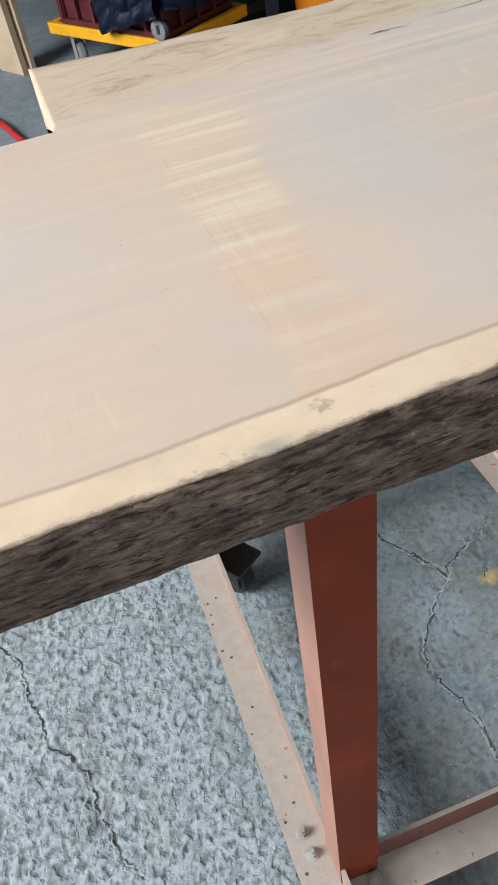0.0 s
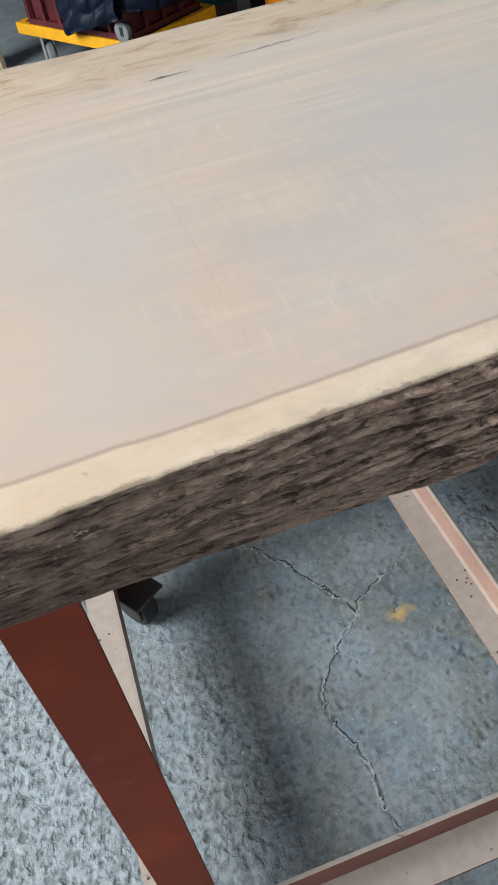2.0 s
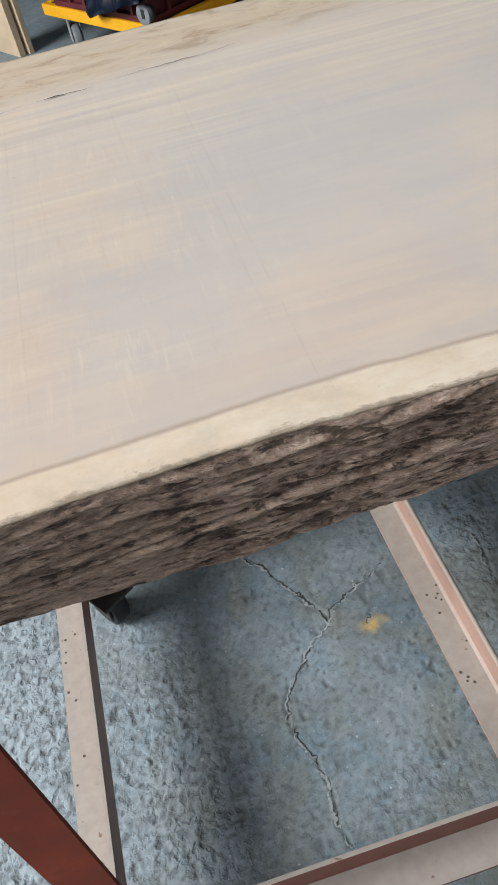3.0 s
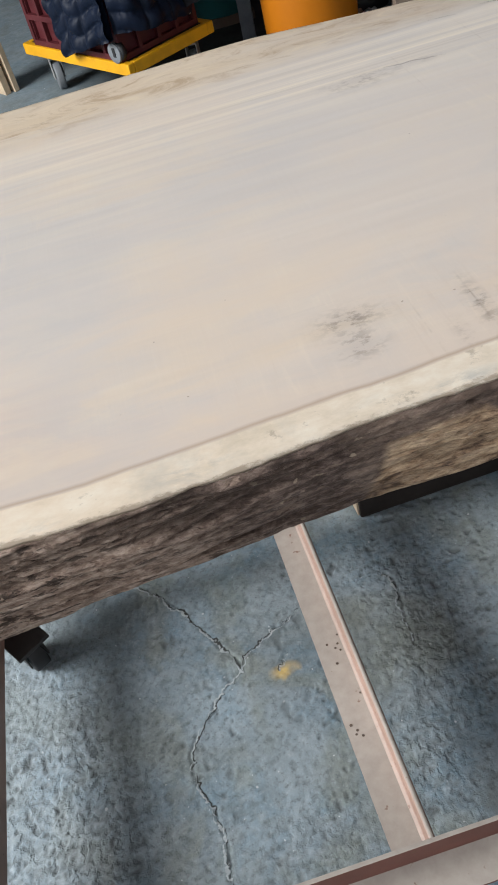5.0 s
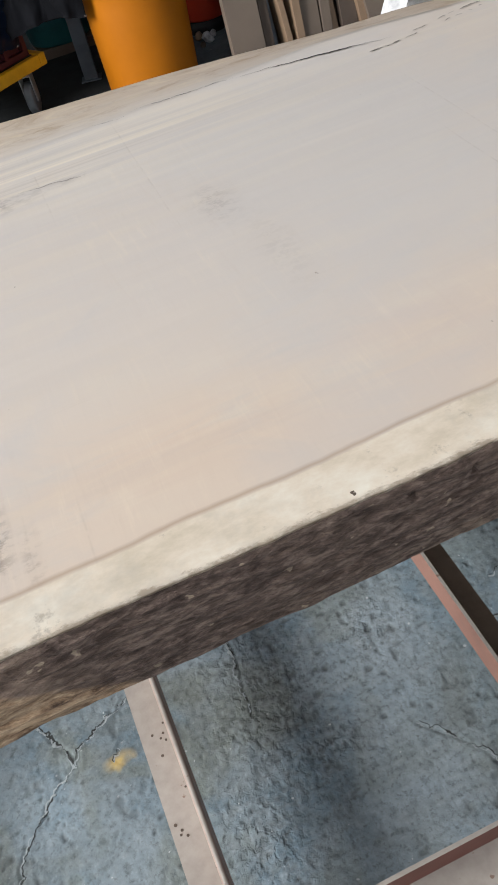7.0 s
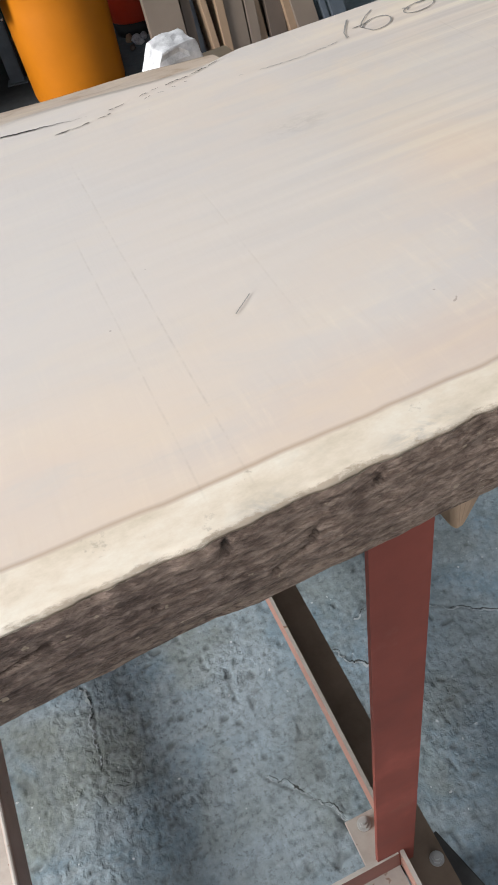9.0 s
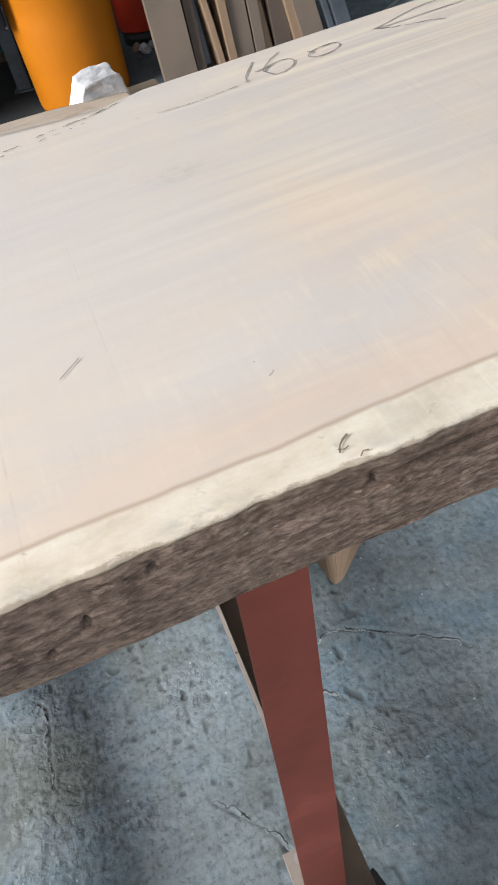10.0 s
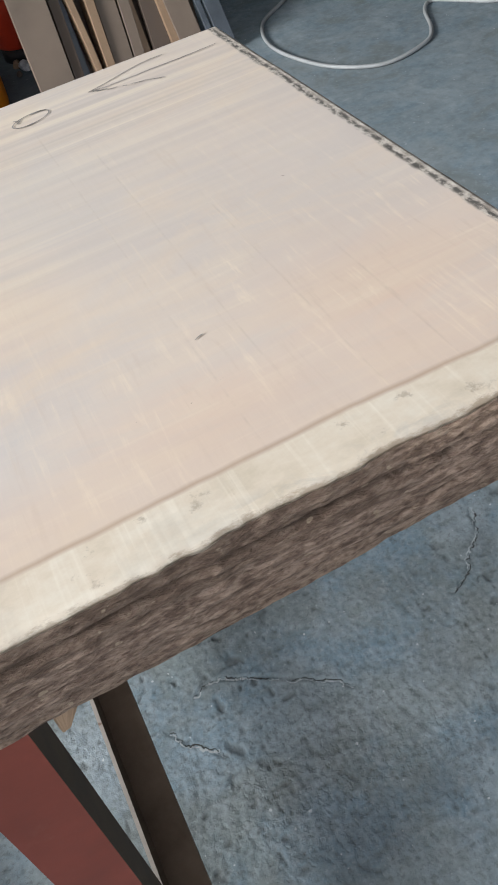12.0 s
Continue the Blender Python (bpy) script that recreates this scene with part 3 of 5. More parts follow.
def lattice(x, y, seed):
    """Smooth value noise in 0..1 on arrays x, y."""
    rng = np.random.RandomState(seed)
    table = rng.rand(256, 256)
    xi, yi = np.floor(x).astype(int), np.floor(y).astype(int)
    fx, fy = x - xi, y - yi
    fx, fy = fx * fx * (3 - 2 * fx), fy * fy * (3 - 2 * fy)
    g = lambda i, j: table[i % 256, j % 256]
    return (g(xi, yi) * (1 - fx) + g(xi + 1, yi) * fx) * (1 - fy) + (g(xi, yi + 1) * (1 - fx) + g(xi + 1, yi + 1) * fx) * fy


def fractal(x, y, seed, octaves=4, rough=0.5):
    total, size, weight = 0, 1.0, 0
    for k in range(octaves):
        total = total + size * lattice(x * 2 ** k + 17 * k, y * 2 ** k + 31 * k, seed + k)
        weight += size
        size *= rough
    return total / weight


def sheet(name, X, Y, Z, material, smooth=True, **attributes):
    """A mesh over a grid of points, with float attributes on its points. skirt: a depth below to close it."""
    nu, nv = X.shape
    co = np.stack([X, Y, Z], -1).reshape(-1, 3)
    idx = np.arange(nu * nv).reshape(nu, nv)
    quads = np.stack([idx[:-1, :-1], idx[1:, :-1], idx[1:, 1:], idx[:-1, 1:]], -1).reshape(-1, 4)
    me = bpy.data.meshes.new(name)
    me.vertices.add(len(co))
    me.vertices.foreach_set("co", co.ravel().astype(np.float32))
    me.loops.add(quads.size)
    me.loops.foreach_set("vertex_index", quads.ravel().astype(np.int32))
    me.polygons.add(len(quads))
    me.polygons.foreach_set("loop_start", np.arange(0, quads.size, 4, dtype=np.int32))
    me.update(calc_edges=True)
    for key, values in attributes.items():
        at = me.attributes.new(key, "FLOAT", "POINT")
        at.data.foreach_set("value", np.asarray(values, np.float32).ravel())
    if smooth:
        me.shade_smooth()
    me.materials.append(material)
    return me


# ---- the setting ----
def polyline_distance(X, Y, pts):
    d = np.full(X.shape, 9.0)
    for (ax, ay), (bx, by) in zip(pts, pts[1:]):
        ux, uy = bx - ax, by - ay
        t = np.clip(((X - ax) * ux + (Y - ay) * uy) / (ux * ux + uy * uy), 0, 1)
        d = np.minimum(d, np.hypot(X - ax - t * ux, Y - ay - t * uy))
    return d


def spaced(lo, hi, step, far_lo, far_hi):
    core = np.arange(lo, hi, step)
    grow = step * 1.35 ** np.arange(1, 40)
    right = hi + np.cumsum(grow)
    left = lo - np.cumsum(grow)
    return np.concatenate([left[left > far_lo][::-1], core, right[right < far_hi]])


gx, gy = spaced(-0.40, 1.90, 0.0026, -40, 40), spaced(0.0, 0.70, 0.0026, -40, 40)
GX, GY = np.meshgrid(gx, gy, indexing="ij")
near = np.clip(1 - np.maximum(np.maximum(-0.40 - GX, GX - 1.90), np.maximum(-GY, GY - 0.70)) / 0.1, 0, 1)
CRACKS = [  # line, width, under the first half of the stand
    ([(0.40, 0.66), (0.441, 0.617), (0.480, 0.568), (0.506, 0.519), (0.528, 0.478), (0.550, 0.444), (0.556, 0.420)], 0.0030),
    ([(0.556, 0.420), (0.530, 0.405), (0.498, 0.380), (0.470, 0.348), (0.452, 0.318), (0.448, 0.290), (0.451, 0.262), (0.470, 0.228), (0.474, 0.180), (0.470, 0.140), (0.480, 0.10)], 0.0017),
    ([(0.556, 0.43), (0.562, 0.447), (0.600, 0.468), (0.640, 0.489), (0.669, 0.502)], 0.0018),
    ([(0.606, 0.405), (0.618, 0.420), (0.633, 0.434)], 0.0015),
    ([(-0.22, 0.66), (-0.15, 0.56), (-0.145, 0.485), (-0.127, 0.437), (-0.124, 0.398), (-0.098, 0.369), (-0.082, 0.336), (-0.075, 0.299), (-0.077, 0.267), (-0.062, 0.238), (-0.053, 0.204), (-0.035, 0.170)], 0.0028),
]
CRACKS += [  # and under the second half
    ([(1.037, 0.257), (1.055, 0.238), (1.078, 0.213), (1.101, 0.179), (1.112, 0.150)], 0.0015),
    ([(1.262, 0.420), (1.290, 0.434), (1.337, 0.410), (1.388, 0.379), (1.458, 0.332), (1.470, 0.312)], 0.0016),
    ([(1.205, 0.389), (1.228, 0.356), (1.264, 0.317)], 0.0015),
    ([(1.800, 0.475), (1.792, 0.457), (1.775, 0.427), (1.748, 0.406), (1.706, 0.371), (1.683, 0.362)], 0.0019),
    ([(0.815, 0.53), (0.832, 0.505), (0.827, 0.436), (0.826, 0.375)], 0.0015),
]
wob = 0.020 * (fractal(GX * 30, GY * 30, 40, 5, 0.65) - 0.5)
dist = np.min([polyline_distance(GX + wob, GY - wob, c) for c, _ in CRACKS], 0)
crack = np.clip(1.0 - dist / 0.0045, 0, 1) * near * np.clip(2.6 * fractal(GX * 26, GY * 26, 44, 3) - 0.6, 0, 1)
# Rough worn concrete; its paler tone to the left also paints door light.
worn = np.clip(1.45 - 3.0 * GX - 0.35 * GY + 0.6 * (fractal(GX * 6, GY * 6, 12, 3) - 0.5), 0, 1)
coarse = np.clip(blobs(GX, GY, [(0.30, 0.24, 0.10, 0.26, 1.0), (0.84, 0.40, 0.09, 0.22, 0.8), (0.78, 0.22, 0.07, 0.12, 0.7), (1.05, 0.43, 0.06, 0.05, 0.6), (0.92, 0.285, 0.05, 0.03, 0.9), (1.38, 0.22, 0.20, 0.12, 0.55), (0.60, 0.14, 0.10, 0.06, 0.55)]) * (0.45 + 1.1 * fractal(GX * 14, GY * 14, 13, 3)), 0, 1)
rough = np.clip(np.maximum(worn, coarse), 0, 1)
# Lit floor between the shadow bands, painted as paler pools.
lit_pools = blobs(GX, GY, [(1.03, 0.30, 0.11, 0.20, 0.8), (0.98, 0.14, 0.12, 0.10, 0.8), (0.50, 0.32, 0.07, 0.18, 0.25), (1.22, 0.33, 0.05, 0.06, 0.35)]) * (0.5 + fractal(GX * 18, GY * 18, 63, 3))
# broken aggregate: rounded lumps and scattered pocks; the hollows' shade goes into the colour
turn_x, turn_y = GX + 0.006 * (fractal(GX * 50, GY * 50, 91, 2) - 0.5), GY + 0.006 * (fractal(GX * 50 + 7, GY * 50, 92, 2) - 0.5)
lumps = fractal(turn_x * 120, turn_y * 120, 3, 2, 0.6)
lumps = np.clip((lumps - 0.26) / 0.30, 0, 1)
lumps = lumps * lumps * (3 - 2 * lumps)
swell = fractal(GX * 22, GY * 22, 9, 2) - 0.5
pock = np.clip((fractal(GX * 66, GY * 66, 19, 2, 0.4) - 0.73) / 0.10, 0, 1) + np.clip((fractal(GX * 150, GY * 150, 29, 2, 0.4) - 0.78) / 0.08, 0, 1)
pock = np.clip(pock, 0, 1) * (0.35 + 0.65 * np.clip(fractal(GX * 9, GY * 9, 23, 2) * 2.4 - 0.7, 0, 1))
rim = np.clip(1 - np.abs(dist - 0.006) / 0.005, 0, 1) * near * fractal(GX * 40, GY * 40, 47, 2)
hole = blobs(GX, GY, [(-0.077, 0.280, 0.012, 0.030, 1.0), (-0.072, 0.325, 0.012, 0.012, 0.6), (0.205, 0.05, 0.03, 0.03, 0.5)])
GZ = near * (0.0018 * rough * (lumps - 1.0) + 0.0006 * (1 - rough) * (lumps - 1.0) + 0.0016 * swell * (0.4 + rough) - 0.0022 * pock - 0.0022 * crack + 0.0010 * rim - 0.003 * hole)
hollow = np.clip((1 - lumps) ** 1.5 * (0.10 + 0.45 * rough) + 0.9 * pock + 0.5 * hole, 0, 1) * near
paint = np.clip(1.25 - np.hypot((GX - 0.614) / 0.026, (GY - 0.401) / 0.012) + 1.1 * (fractal(GX * 70, GY * 70, 77, 3) - 0.5), 0, 1) * 0.75
# Leg, bar and slab shadows painted dark, with a few real olive stains.
shade_stain = 0.55 * blobs(GX, GY, [(0.85, 0.43, 0.06, 0.12, 0.8), (0.82, 0.22, 0.05, 0.10, 0.4), (0.34, 0.14, 0.09, 0.14, 0.9), (0.205, 0.06, 0.05, 0.05, 0.8), (1.38, 0.18, 0.16, 0.14, 0.75), (1.62, 0.36, 0.16, 0.16, 0.4), (0.62, 0.35, 0.09, 0.09, 0.7), (0.74, 0.45, 0.08, 0.16, 0.7), (0.40, 0.48, 0.08, 0.10, 0.7)])
shade_stain = shade_stain * np.clip(0.2 + 1.3 * fractal(GX * 30, GY * 30, 55, 4), 0, 1)
# The shade round trolley and barrel, painted near-black on the floor.
back_shade = np.clip(1.6 * np.exp(-((GX - 1.12) / 0.52) ** 4 - ((GY - 3.75) / 1.35) ** 4), 0, 0.93)
floor = tagged(new("floor", sheet("floor", GX, GY, GZ, M_FLOOR, True, paint=paint, shade_stain=shade_stain, back_shade=back_shade, worn=np.maximum(worn * np.clip(1 - (GY - 1.0) / 0.6, 0, 1), lit_pools), hollow=hollow, rough=rough * near, close=near)), "rough grey-blue concrete workshop floor with cracks and chips", "floor", kind="structure")


def floor_crack(points, width, seed, side=0.0, material=M_CRACK, label="thin dark crack in the concrete"):
    """A thin jagged crack in the concrete, with side breaks: a dark line of changing width that follows the floor."""
    P = np.array(points)
    cum = np.concatenate([[0], np.cumsum(np.hypot(*np.diff(P, axis=0).T))])
    t = np.arange(0, cum[-1], 0.0016)
    x, y = np.interp(t, cum, P[:, 0]), np.interp(t, cum, P[:, 1])
    x = x + 0.024 * (fractal(t * 30, t * 0 + 1.3, seed, 6, 0.68) - 0.5)
    y = y + 0.024 * (fractal(t * 30, t * 0 + 7.3, seed + 9, 6, 0.68) - 0.5)
    x = x + 0.0085 * (fractal(t * 170, t * 0 + 2.1, seed + 3, 3, 0.8) - 0.5)
    y = y + 0.0085 * (fractal(t * 170, t * 0 + 5.1, seed + 5, 3, 0.8) - 0.5)
    w = width * np.clip(4.2 * fractal(t * 60, t * 0 + 3.3 + 900 * side, seed + 20, 4, 0.7) - 1.55, 0.04, 1.5)
    w = w * (1 + 1.6 * np.clip(fractal(t * 240, t * 0 + 8.3, seed + 31, 2) * 4 - 2.4, 0, 1))
    x, y = x + side * np.gradient(y) / 0.0016, y - side * np.gradient(x) / 0.0016
    i = np.clip(np.searchsorted(gx, x), 0, len(gx) - 1)
    j = np.clip(np.searchsorted(gy, y), 0, len(gy) - 1)
    z = np.maximum.reduce([GZ[np.clip(i + a, 0, len(gx) - 1), np.clip(j + b, 0, len(gy) - 1)] for a in (-1, 0) for b in (-1, 0)]) + 0.0002
    d = np.stack([np.gradient(x), np.gradient(y)], -1)
    d = d / np.linalg.norm(d, axis=1)[:, None]
    bm = bmesh.new()
    prev = None
    for k in range(len(t)):
        n = Vector((-d[k, 1], d[k, 0], 0)) * w[k] / 2
        c = Vector((x[k], y[k], z[k]))
        cur = [bm.verts.new(c - n), bm.verts.new(c + n)]
        if prev:
            bm.faces.new((prev[1], prev[0], cur[0], cur[1]))
        prev = cur
    return part("crack", bm, material, floor, label)


for k, (c, width) in enumerate(CRACKS):
    floor_crack(c, width, 200 + 31 * k)
    floor_crack(c, 0.0022, 200 + 31 * k, 0.0021, M_CRACKRIM, "pale broken rim beside the crack")


def wall(name, lo, hi, material, label):
    return tagged(new(name, mesh_of(name, one_box(lo, hi), material)), label, "wall", kind="structure")


wall("wall_north", (-4.1, 5.2, -0.05), (5.2, 5.4, 4.2), M_WALL, "near-black back wall of the workshop, shade in its colour")
wall("wall_east", (5.0, -4.2, -0.05), (5.2, 5.2, 4.2), M_WALL, "near-black unseen side wall of the workshop")
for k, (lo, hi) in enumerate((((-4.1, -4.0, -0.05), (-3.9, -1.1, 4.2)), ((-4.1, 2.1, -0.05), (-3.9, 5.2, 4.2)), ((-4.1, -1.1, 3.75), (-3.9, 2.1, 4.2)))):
    wall("wall_west_%d" % (k + 1), lo, hi, M_WALL, "near-black unseen wall beside the open workshop door")
# Unseen wall, left open for the added front lamp.
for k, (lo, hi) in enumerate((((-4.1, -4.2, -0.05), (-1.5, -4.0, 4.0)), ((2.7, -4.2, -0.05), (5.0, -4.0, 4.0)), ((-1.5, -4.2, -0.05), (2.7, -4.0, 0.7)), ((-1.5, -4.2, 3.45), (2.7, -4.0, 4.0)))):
    wall("wall_south_%d" % (k + 1), lo, hi, M_WALL, "near-black unseen wall round the front fill lamp's opening")
# Unseen ceiling with a made-up opening under which the overhead lamp hangs.
ceil = bmesh.new()
for lo, hi in (((-3.9, -4.2, 4.0), (0.15, 5.2, 4.1)), ((3.25, -4.2, 4.0), (5.2, 5.2, 4.1)), ((0.15, -4.2, 4.0), (3.25, -2.45, 4.1)), ((0.15, 0.05, 4.0), (3.25, 5.2, 4.1))):
    box(ceil, lo, hi)
tagged(new("ceiling", mesh_of("ceiling", ceil, M_CEIL)), "unseen pale sheet ceiling, open for the added overhead lamp", "ceiling", kind="structure")


# ---- the slab ----
def near_edge(x):
    base = np.interp(x, (-0.13, 0.10, 0.18, 0.25, 0.30, 0.36, 0.45, 0.55, 0.60, 0.64, 0.69, 0.75, 0.94, 1.1, 1.16, 1.22, 1.30, 1.48), (-0.043, -0.037, -0.0355, -0.0315, -0.0285, -0.0255, -0.0215, -0.0232, -0.0228, -0.0203, -0.0160, -0.0140, -0.0138, -0.0115, -0.0100, -0.0115, -0.0095, -0.0115))
    return base + 0.0014 * (fractal(x * 90, x * 0 + 2.5, 5, 5, 0.68) - 0.5) + np.interp(x, (0.2, 0.9, 1.0), (0.0012, 0.0016, 0.0028)) * (fractal(x * 48, x * 0 + 4.5, 6, 3, 0.6) - 0.5)


def under_edge(x):
    """The lower rim of the bark, which leans in under the top one."""
    return np.interp(x, (-0.13, 0.07, 0.17, 0.28, 0.41, 0.51, 0.57, 0.67, 0.88, 1.1, 1.2, 1.32, 1.48), (-0.038, -0.034, -0.032, -0.027, -0.024, -0.019, -0.016, -0.013, -0.013, -0.0115, -0.010, -0.009, -0.009))


def sap_edge(x):
    return np.interp(x, (-0.13, 0.10, 0.14, 0.19, 0.26, 0.32, 0.37, 0.46, 0.50, 0.57, 0.60, 0.65, 0.70, 0.75, 0.82, 0.87, 0.94, 1.02, 1.165, 1.25, 1.32, 1.40, 1.48), (-0.022, -0.0175, -0.017, -0.0138, -0.0078, -0.008, -0.006, -0.0018, -0.0015, -0.003, -0.0025, 0.0015, 0.0037, 0.0075, 0.0093, 0.0092, 0.012, 0.0108, 0.0108, 0.0135, 0.0138, 0.0118, 0.0098))


def seam(x):
    return np.interp(x, (-0.4, 0.147, 0.33, 0.42, 0.53, 0.62, 0.92, 1.0, 1.06, 1.10, 1.15, 1.185, 1.215, 1.48), (0.31, 0.317, 0.339, 0.341, 0.353, 0.36, 0.375, 0.378, 0.381, 0.377, 0.367, 0.363, 0.371, 0.371))


def far_edge(x):
    return np.interp(x, (0.147, 0.26, 0.40, 0.62, 0.75, 0.82, 0.94, 1.09, 1.16, 1.215), (0.460, 0.447, 0.442, 0.447, 0.449, 0.441, 0.447, 0.434, 0.430, 0.422)) + 0.002 * (fractal(x * 30, x * 0 + 8.5, 15, 3) - 0.5)


TOP, UNDER = 0.900, 0.850
slab = thing("live_edge_slab", (0.6, 0.2, UNDER), "pale planed hardwood slab with bark along one edge, cracked, on a steel stand", "wood slab")


def flat_drop(X, Y):
    return 0.0006 * (fractal(X * 8, Y * 30, 21, 3) - 0.5)


def wane_drop(X, Y):
    out = np.clip((Y - seam(X)) / np.maximum(far_edge(X) - seam(X), 0.02), 0, 1)
    step = np.interp(X, (0.8, 0.95, 1.05, 1.15, 1.21), (0.0, 0.0006, 0.004, 0.008, 0.010))
    edge = np.interp(X, (0.147, 0.40, 0.62, 0.75, 0.82, 0.94, 1.09, 1.215), (0.0005, 0.0005, 0.001, 0.0005, 0.002, 0.009, 0.014, 0.017))
    return flat_drop(X, Y) - 0.00012 - step * (1 - out) - edge * out - 0.0015 * out * fractal(X * 14, Y * 60, 33, 3)


def slab_body():
    """The whole slab as one closed skin: top as a grid, sides, ends and underside. The strip beyond the seam ends at two cuts."""
    a, b = 0.147, 1.212
    xs = np.concatenate([np.arange(-0.123, a, 0.0035), [a], [a], np.arange(a + 0.0035, b, 0.0035), [b], [b], np.arange(b + 0.0035, 1.4755, 0.0035), [1.4765, 1.478, 1.4795, 1.481]])
    ia, ib = int(np.argmax(xs == a)), int(np.argmax(xs == b))
    wide = np.zeros(len(xs), bool)
    wide[ia + 1:ib + 1] = True
    v, w = np.linspace(0, 1, 72), np.linspace(0, 1, 27)[1:]
    lo, mid = near_edge(xs), seam(xs)
    hi = np.where(wide, far_edge(xs), mid)
    Y = np.concatenate([lo[:, None] * (1 - v) + mid[:, None] * v, mid[:, None] * (1 - w) + hi[:, None] * w], 1)
    X = np.repeat(xs[:, None], Y.shape[1], 1)
    Z = TOP + np.where((Y > mid[:, None] + 1e-6) & wide[:, None], wane_drop(X, Y), flat_drop(X, Y))
    under = np.full((len(xs), 1), UNDER)
    X = np.concatenate([X[:, :1], X, X[:, -1:]], 1)
    Y = np.concatenate([Y[:, :1] + 0.016, Y, Y[:, -1:] - 0.002], 1)
    Z = np.concatenate([under, Z, under], 1)
    X, Y, Z = (np.concatenate([A[:1], A[:ia + 1], A[ia + 1:ia + 2], A[ia + 1:ib + 1], A[ib:ib + 1], A[ib + 1:], A[-1:]], 0) for A in (X, Y, Z))
    Z[0, :], Z[-1, :] = UNDER, UNDER
    for row in (ia + 2, ib + 3):  # the feet of the two cut faces
        Z[row, 74:] = UNDER
    me = sheet("slab_body", X, Y, Z, M_TOP, False, sap=Y - sap_edge(X), end=1.481 - X, brim=Y - near_edge(X), wane=np.clip((Y - seam(X)) / 0.03, 0, 1), peach=np.maximum(blobs(X, Y, PEACH), peach_band(X, Y)), stain=blobs(X, Y, STAINS), woven=blobs(X, Y, WOVEN), lined=blobs(X, Y, LINED), grey=blobs(X, Y, GREYED), smudge=blobs(X, Y, SMUDGES))
    me.transform(Matrix.Translation((-0.6, -0.2, -UNDER)))
    ob = new("slab_body", me)
    ob.parent = slab
    return tagged(ob, "pale planed heartwood face with a cream sapwood margin")


slab_body()


def bark_mesh():
    x = np.arange(-0.123, 1.4805, 0.0015)
    s = np.linspace(0, 1, 78)
    X, S = np.meshgrid(x, s, indexing="ij")
    top = TOP + 0.0004 - np.interp(X, (0.8, 1.0), (0.0018, 0.0040)) * np.clip(fractal(X * 90, X * 0 + 3.5, 71, 4, 0.6) - 0.35, 0, 1)
    low = 0.0015 + np.interp(X, (-0.4, 0.1, 0.2, 0.3, 0.4, 0.5, 0.58, 0.9, 1.0, 1.1, 1.3, 1.477), (0.842, 0.845, 0.846, 0.841, 0.839, 0.842, 0.8455, 0.8455, 0.848, 0.848, 0.845, 0.848)) + 0.0035 * (fractal(X * 28, X * 0 + 6.5, 73, 3) - 0.5)
    Z = top * (1 - S) + low * S
    rough = np.interp(X, (-0.4, 0.25, 0.38, 0.45, 0.60, 0.66, 0.8, 1.2, 1.3, 1.477), (0.20, 0.20, 0.60, 1.0, 1.0, 0.40, 0.20, 0.16, 0.16, 0.24))
    slope = Z - 0.05 * X
    warp = fractal(X * 16, Z * 45, 80, 3) - 0.5
    plate = fractal(X * 11 + 1.0 * warp, slope * 190 + 2.2 * warp, 81, 2, 0.5)
    flake = np.clip(np.abs(2 * plate - 1) * 5.0, 0, 1) ** 0.8
    crevice = 1 - flake
    shard = fractal(X * 24 + 1.0 * warp, slope * 400 + 3.0 * warp, 84, 2, 0.4)
    shard = np.clip(np.abs(2 * shard - 1) * 4.5, 0, 1) ** 0.8
    fine = fractal(X * 70, slope * 420, 85, 3)
    lump = fractal(X * 18, Z * 45, 88, 3)
    bulge = 0.003 * np.sin(np.pi * np.clip(S, 0, 1)) - 0.006 * np.clip(S - 0.86, 0, 1) / 0.14
    depth = rough * (0.0046 * (flake - 0.3) + 0.0024 * shard + 0.005 * (plate - 0.5)) + 0.0020 * (fine - 0.5) + 0.0016 * (lump - 0.5)
    rng = np.random.RandomState(4)
    pit = np.zeros(X.shape)
    for k in range(14):
        px, pz, r = rng.uniform(-0.1, 1.47), rng.uniform(0.852, 0.897), rng.uniform(0.0007, 0.0016)
        pit = np.maximum(pit, np.clip(1.4 - np.hypot((X - px) * 0.75, Z - pz) / r, 0, 1))
    for px, pz, r in ((1.052, 0.8955, 0.0050), (1.084, 0.882, 0.0045), (1.067, 0.872, 0.0035), (1.112, 0.893, 0.0030), (0.93, 0.893, 0.003), (0.905, 0.893, 0.0025), (1.198, 0.892, 0.0030), (1.21, 0.886, 0.002), (1.455, 0.878, 0.003)):
        pit = np.maximum(pit, np.clip(2.2 - 2.2 * np.hypot(2.6 * (X - px - 0.35 * (Z - pz) + 0.003 * (fine - 0.5)), Z - pz) / r, 0, 1))
    ledge = np.clip(1 - np.abs(Z - 0.8905 + 0.02 * (X - 1.3) + 0.003 * (lump - 0.5)) / 0.0022, 0, 1) * np.interp(X, (1.18, 1.24, 1.38, 1.42), (0, 1, 1, 0))
    pit = np.maximum(pit, 0.55 * ledge)
    for ax, az, bx, bz in ((1.067, 0.874, 1.083, 0.879), (0.955, 0.882, 0.985, 0.889)):
        pit = np.maximum(pit, 0.8 * np.clip(1.3 - polyline_distance(X + 0.004 * (fine - 0.5), Z + 0.002 * (fine - 0.5), [(ax, az), (bx, bz)]) / 0.0009, 0, 1))
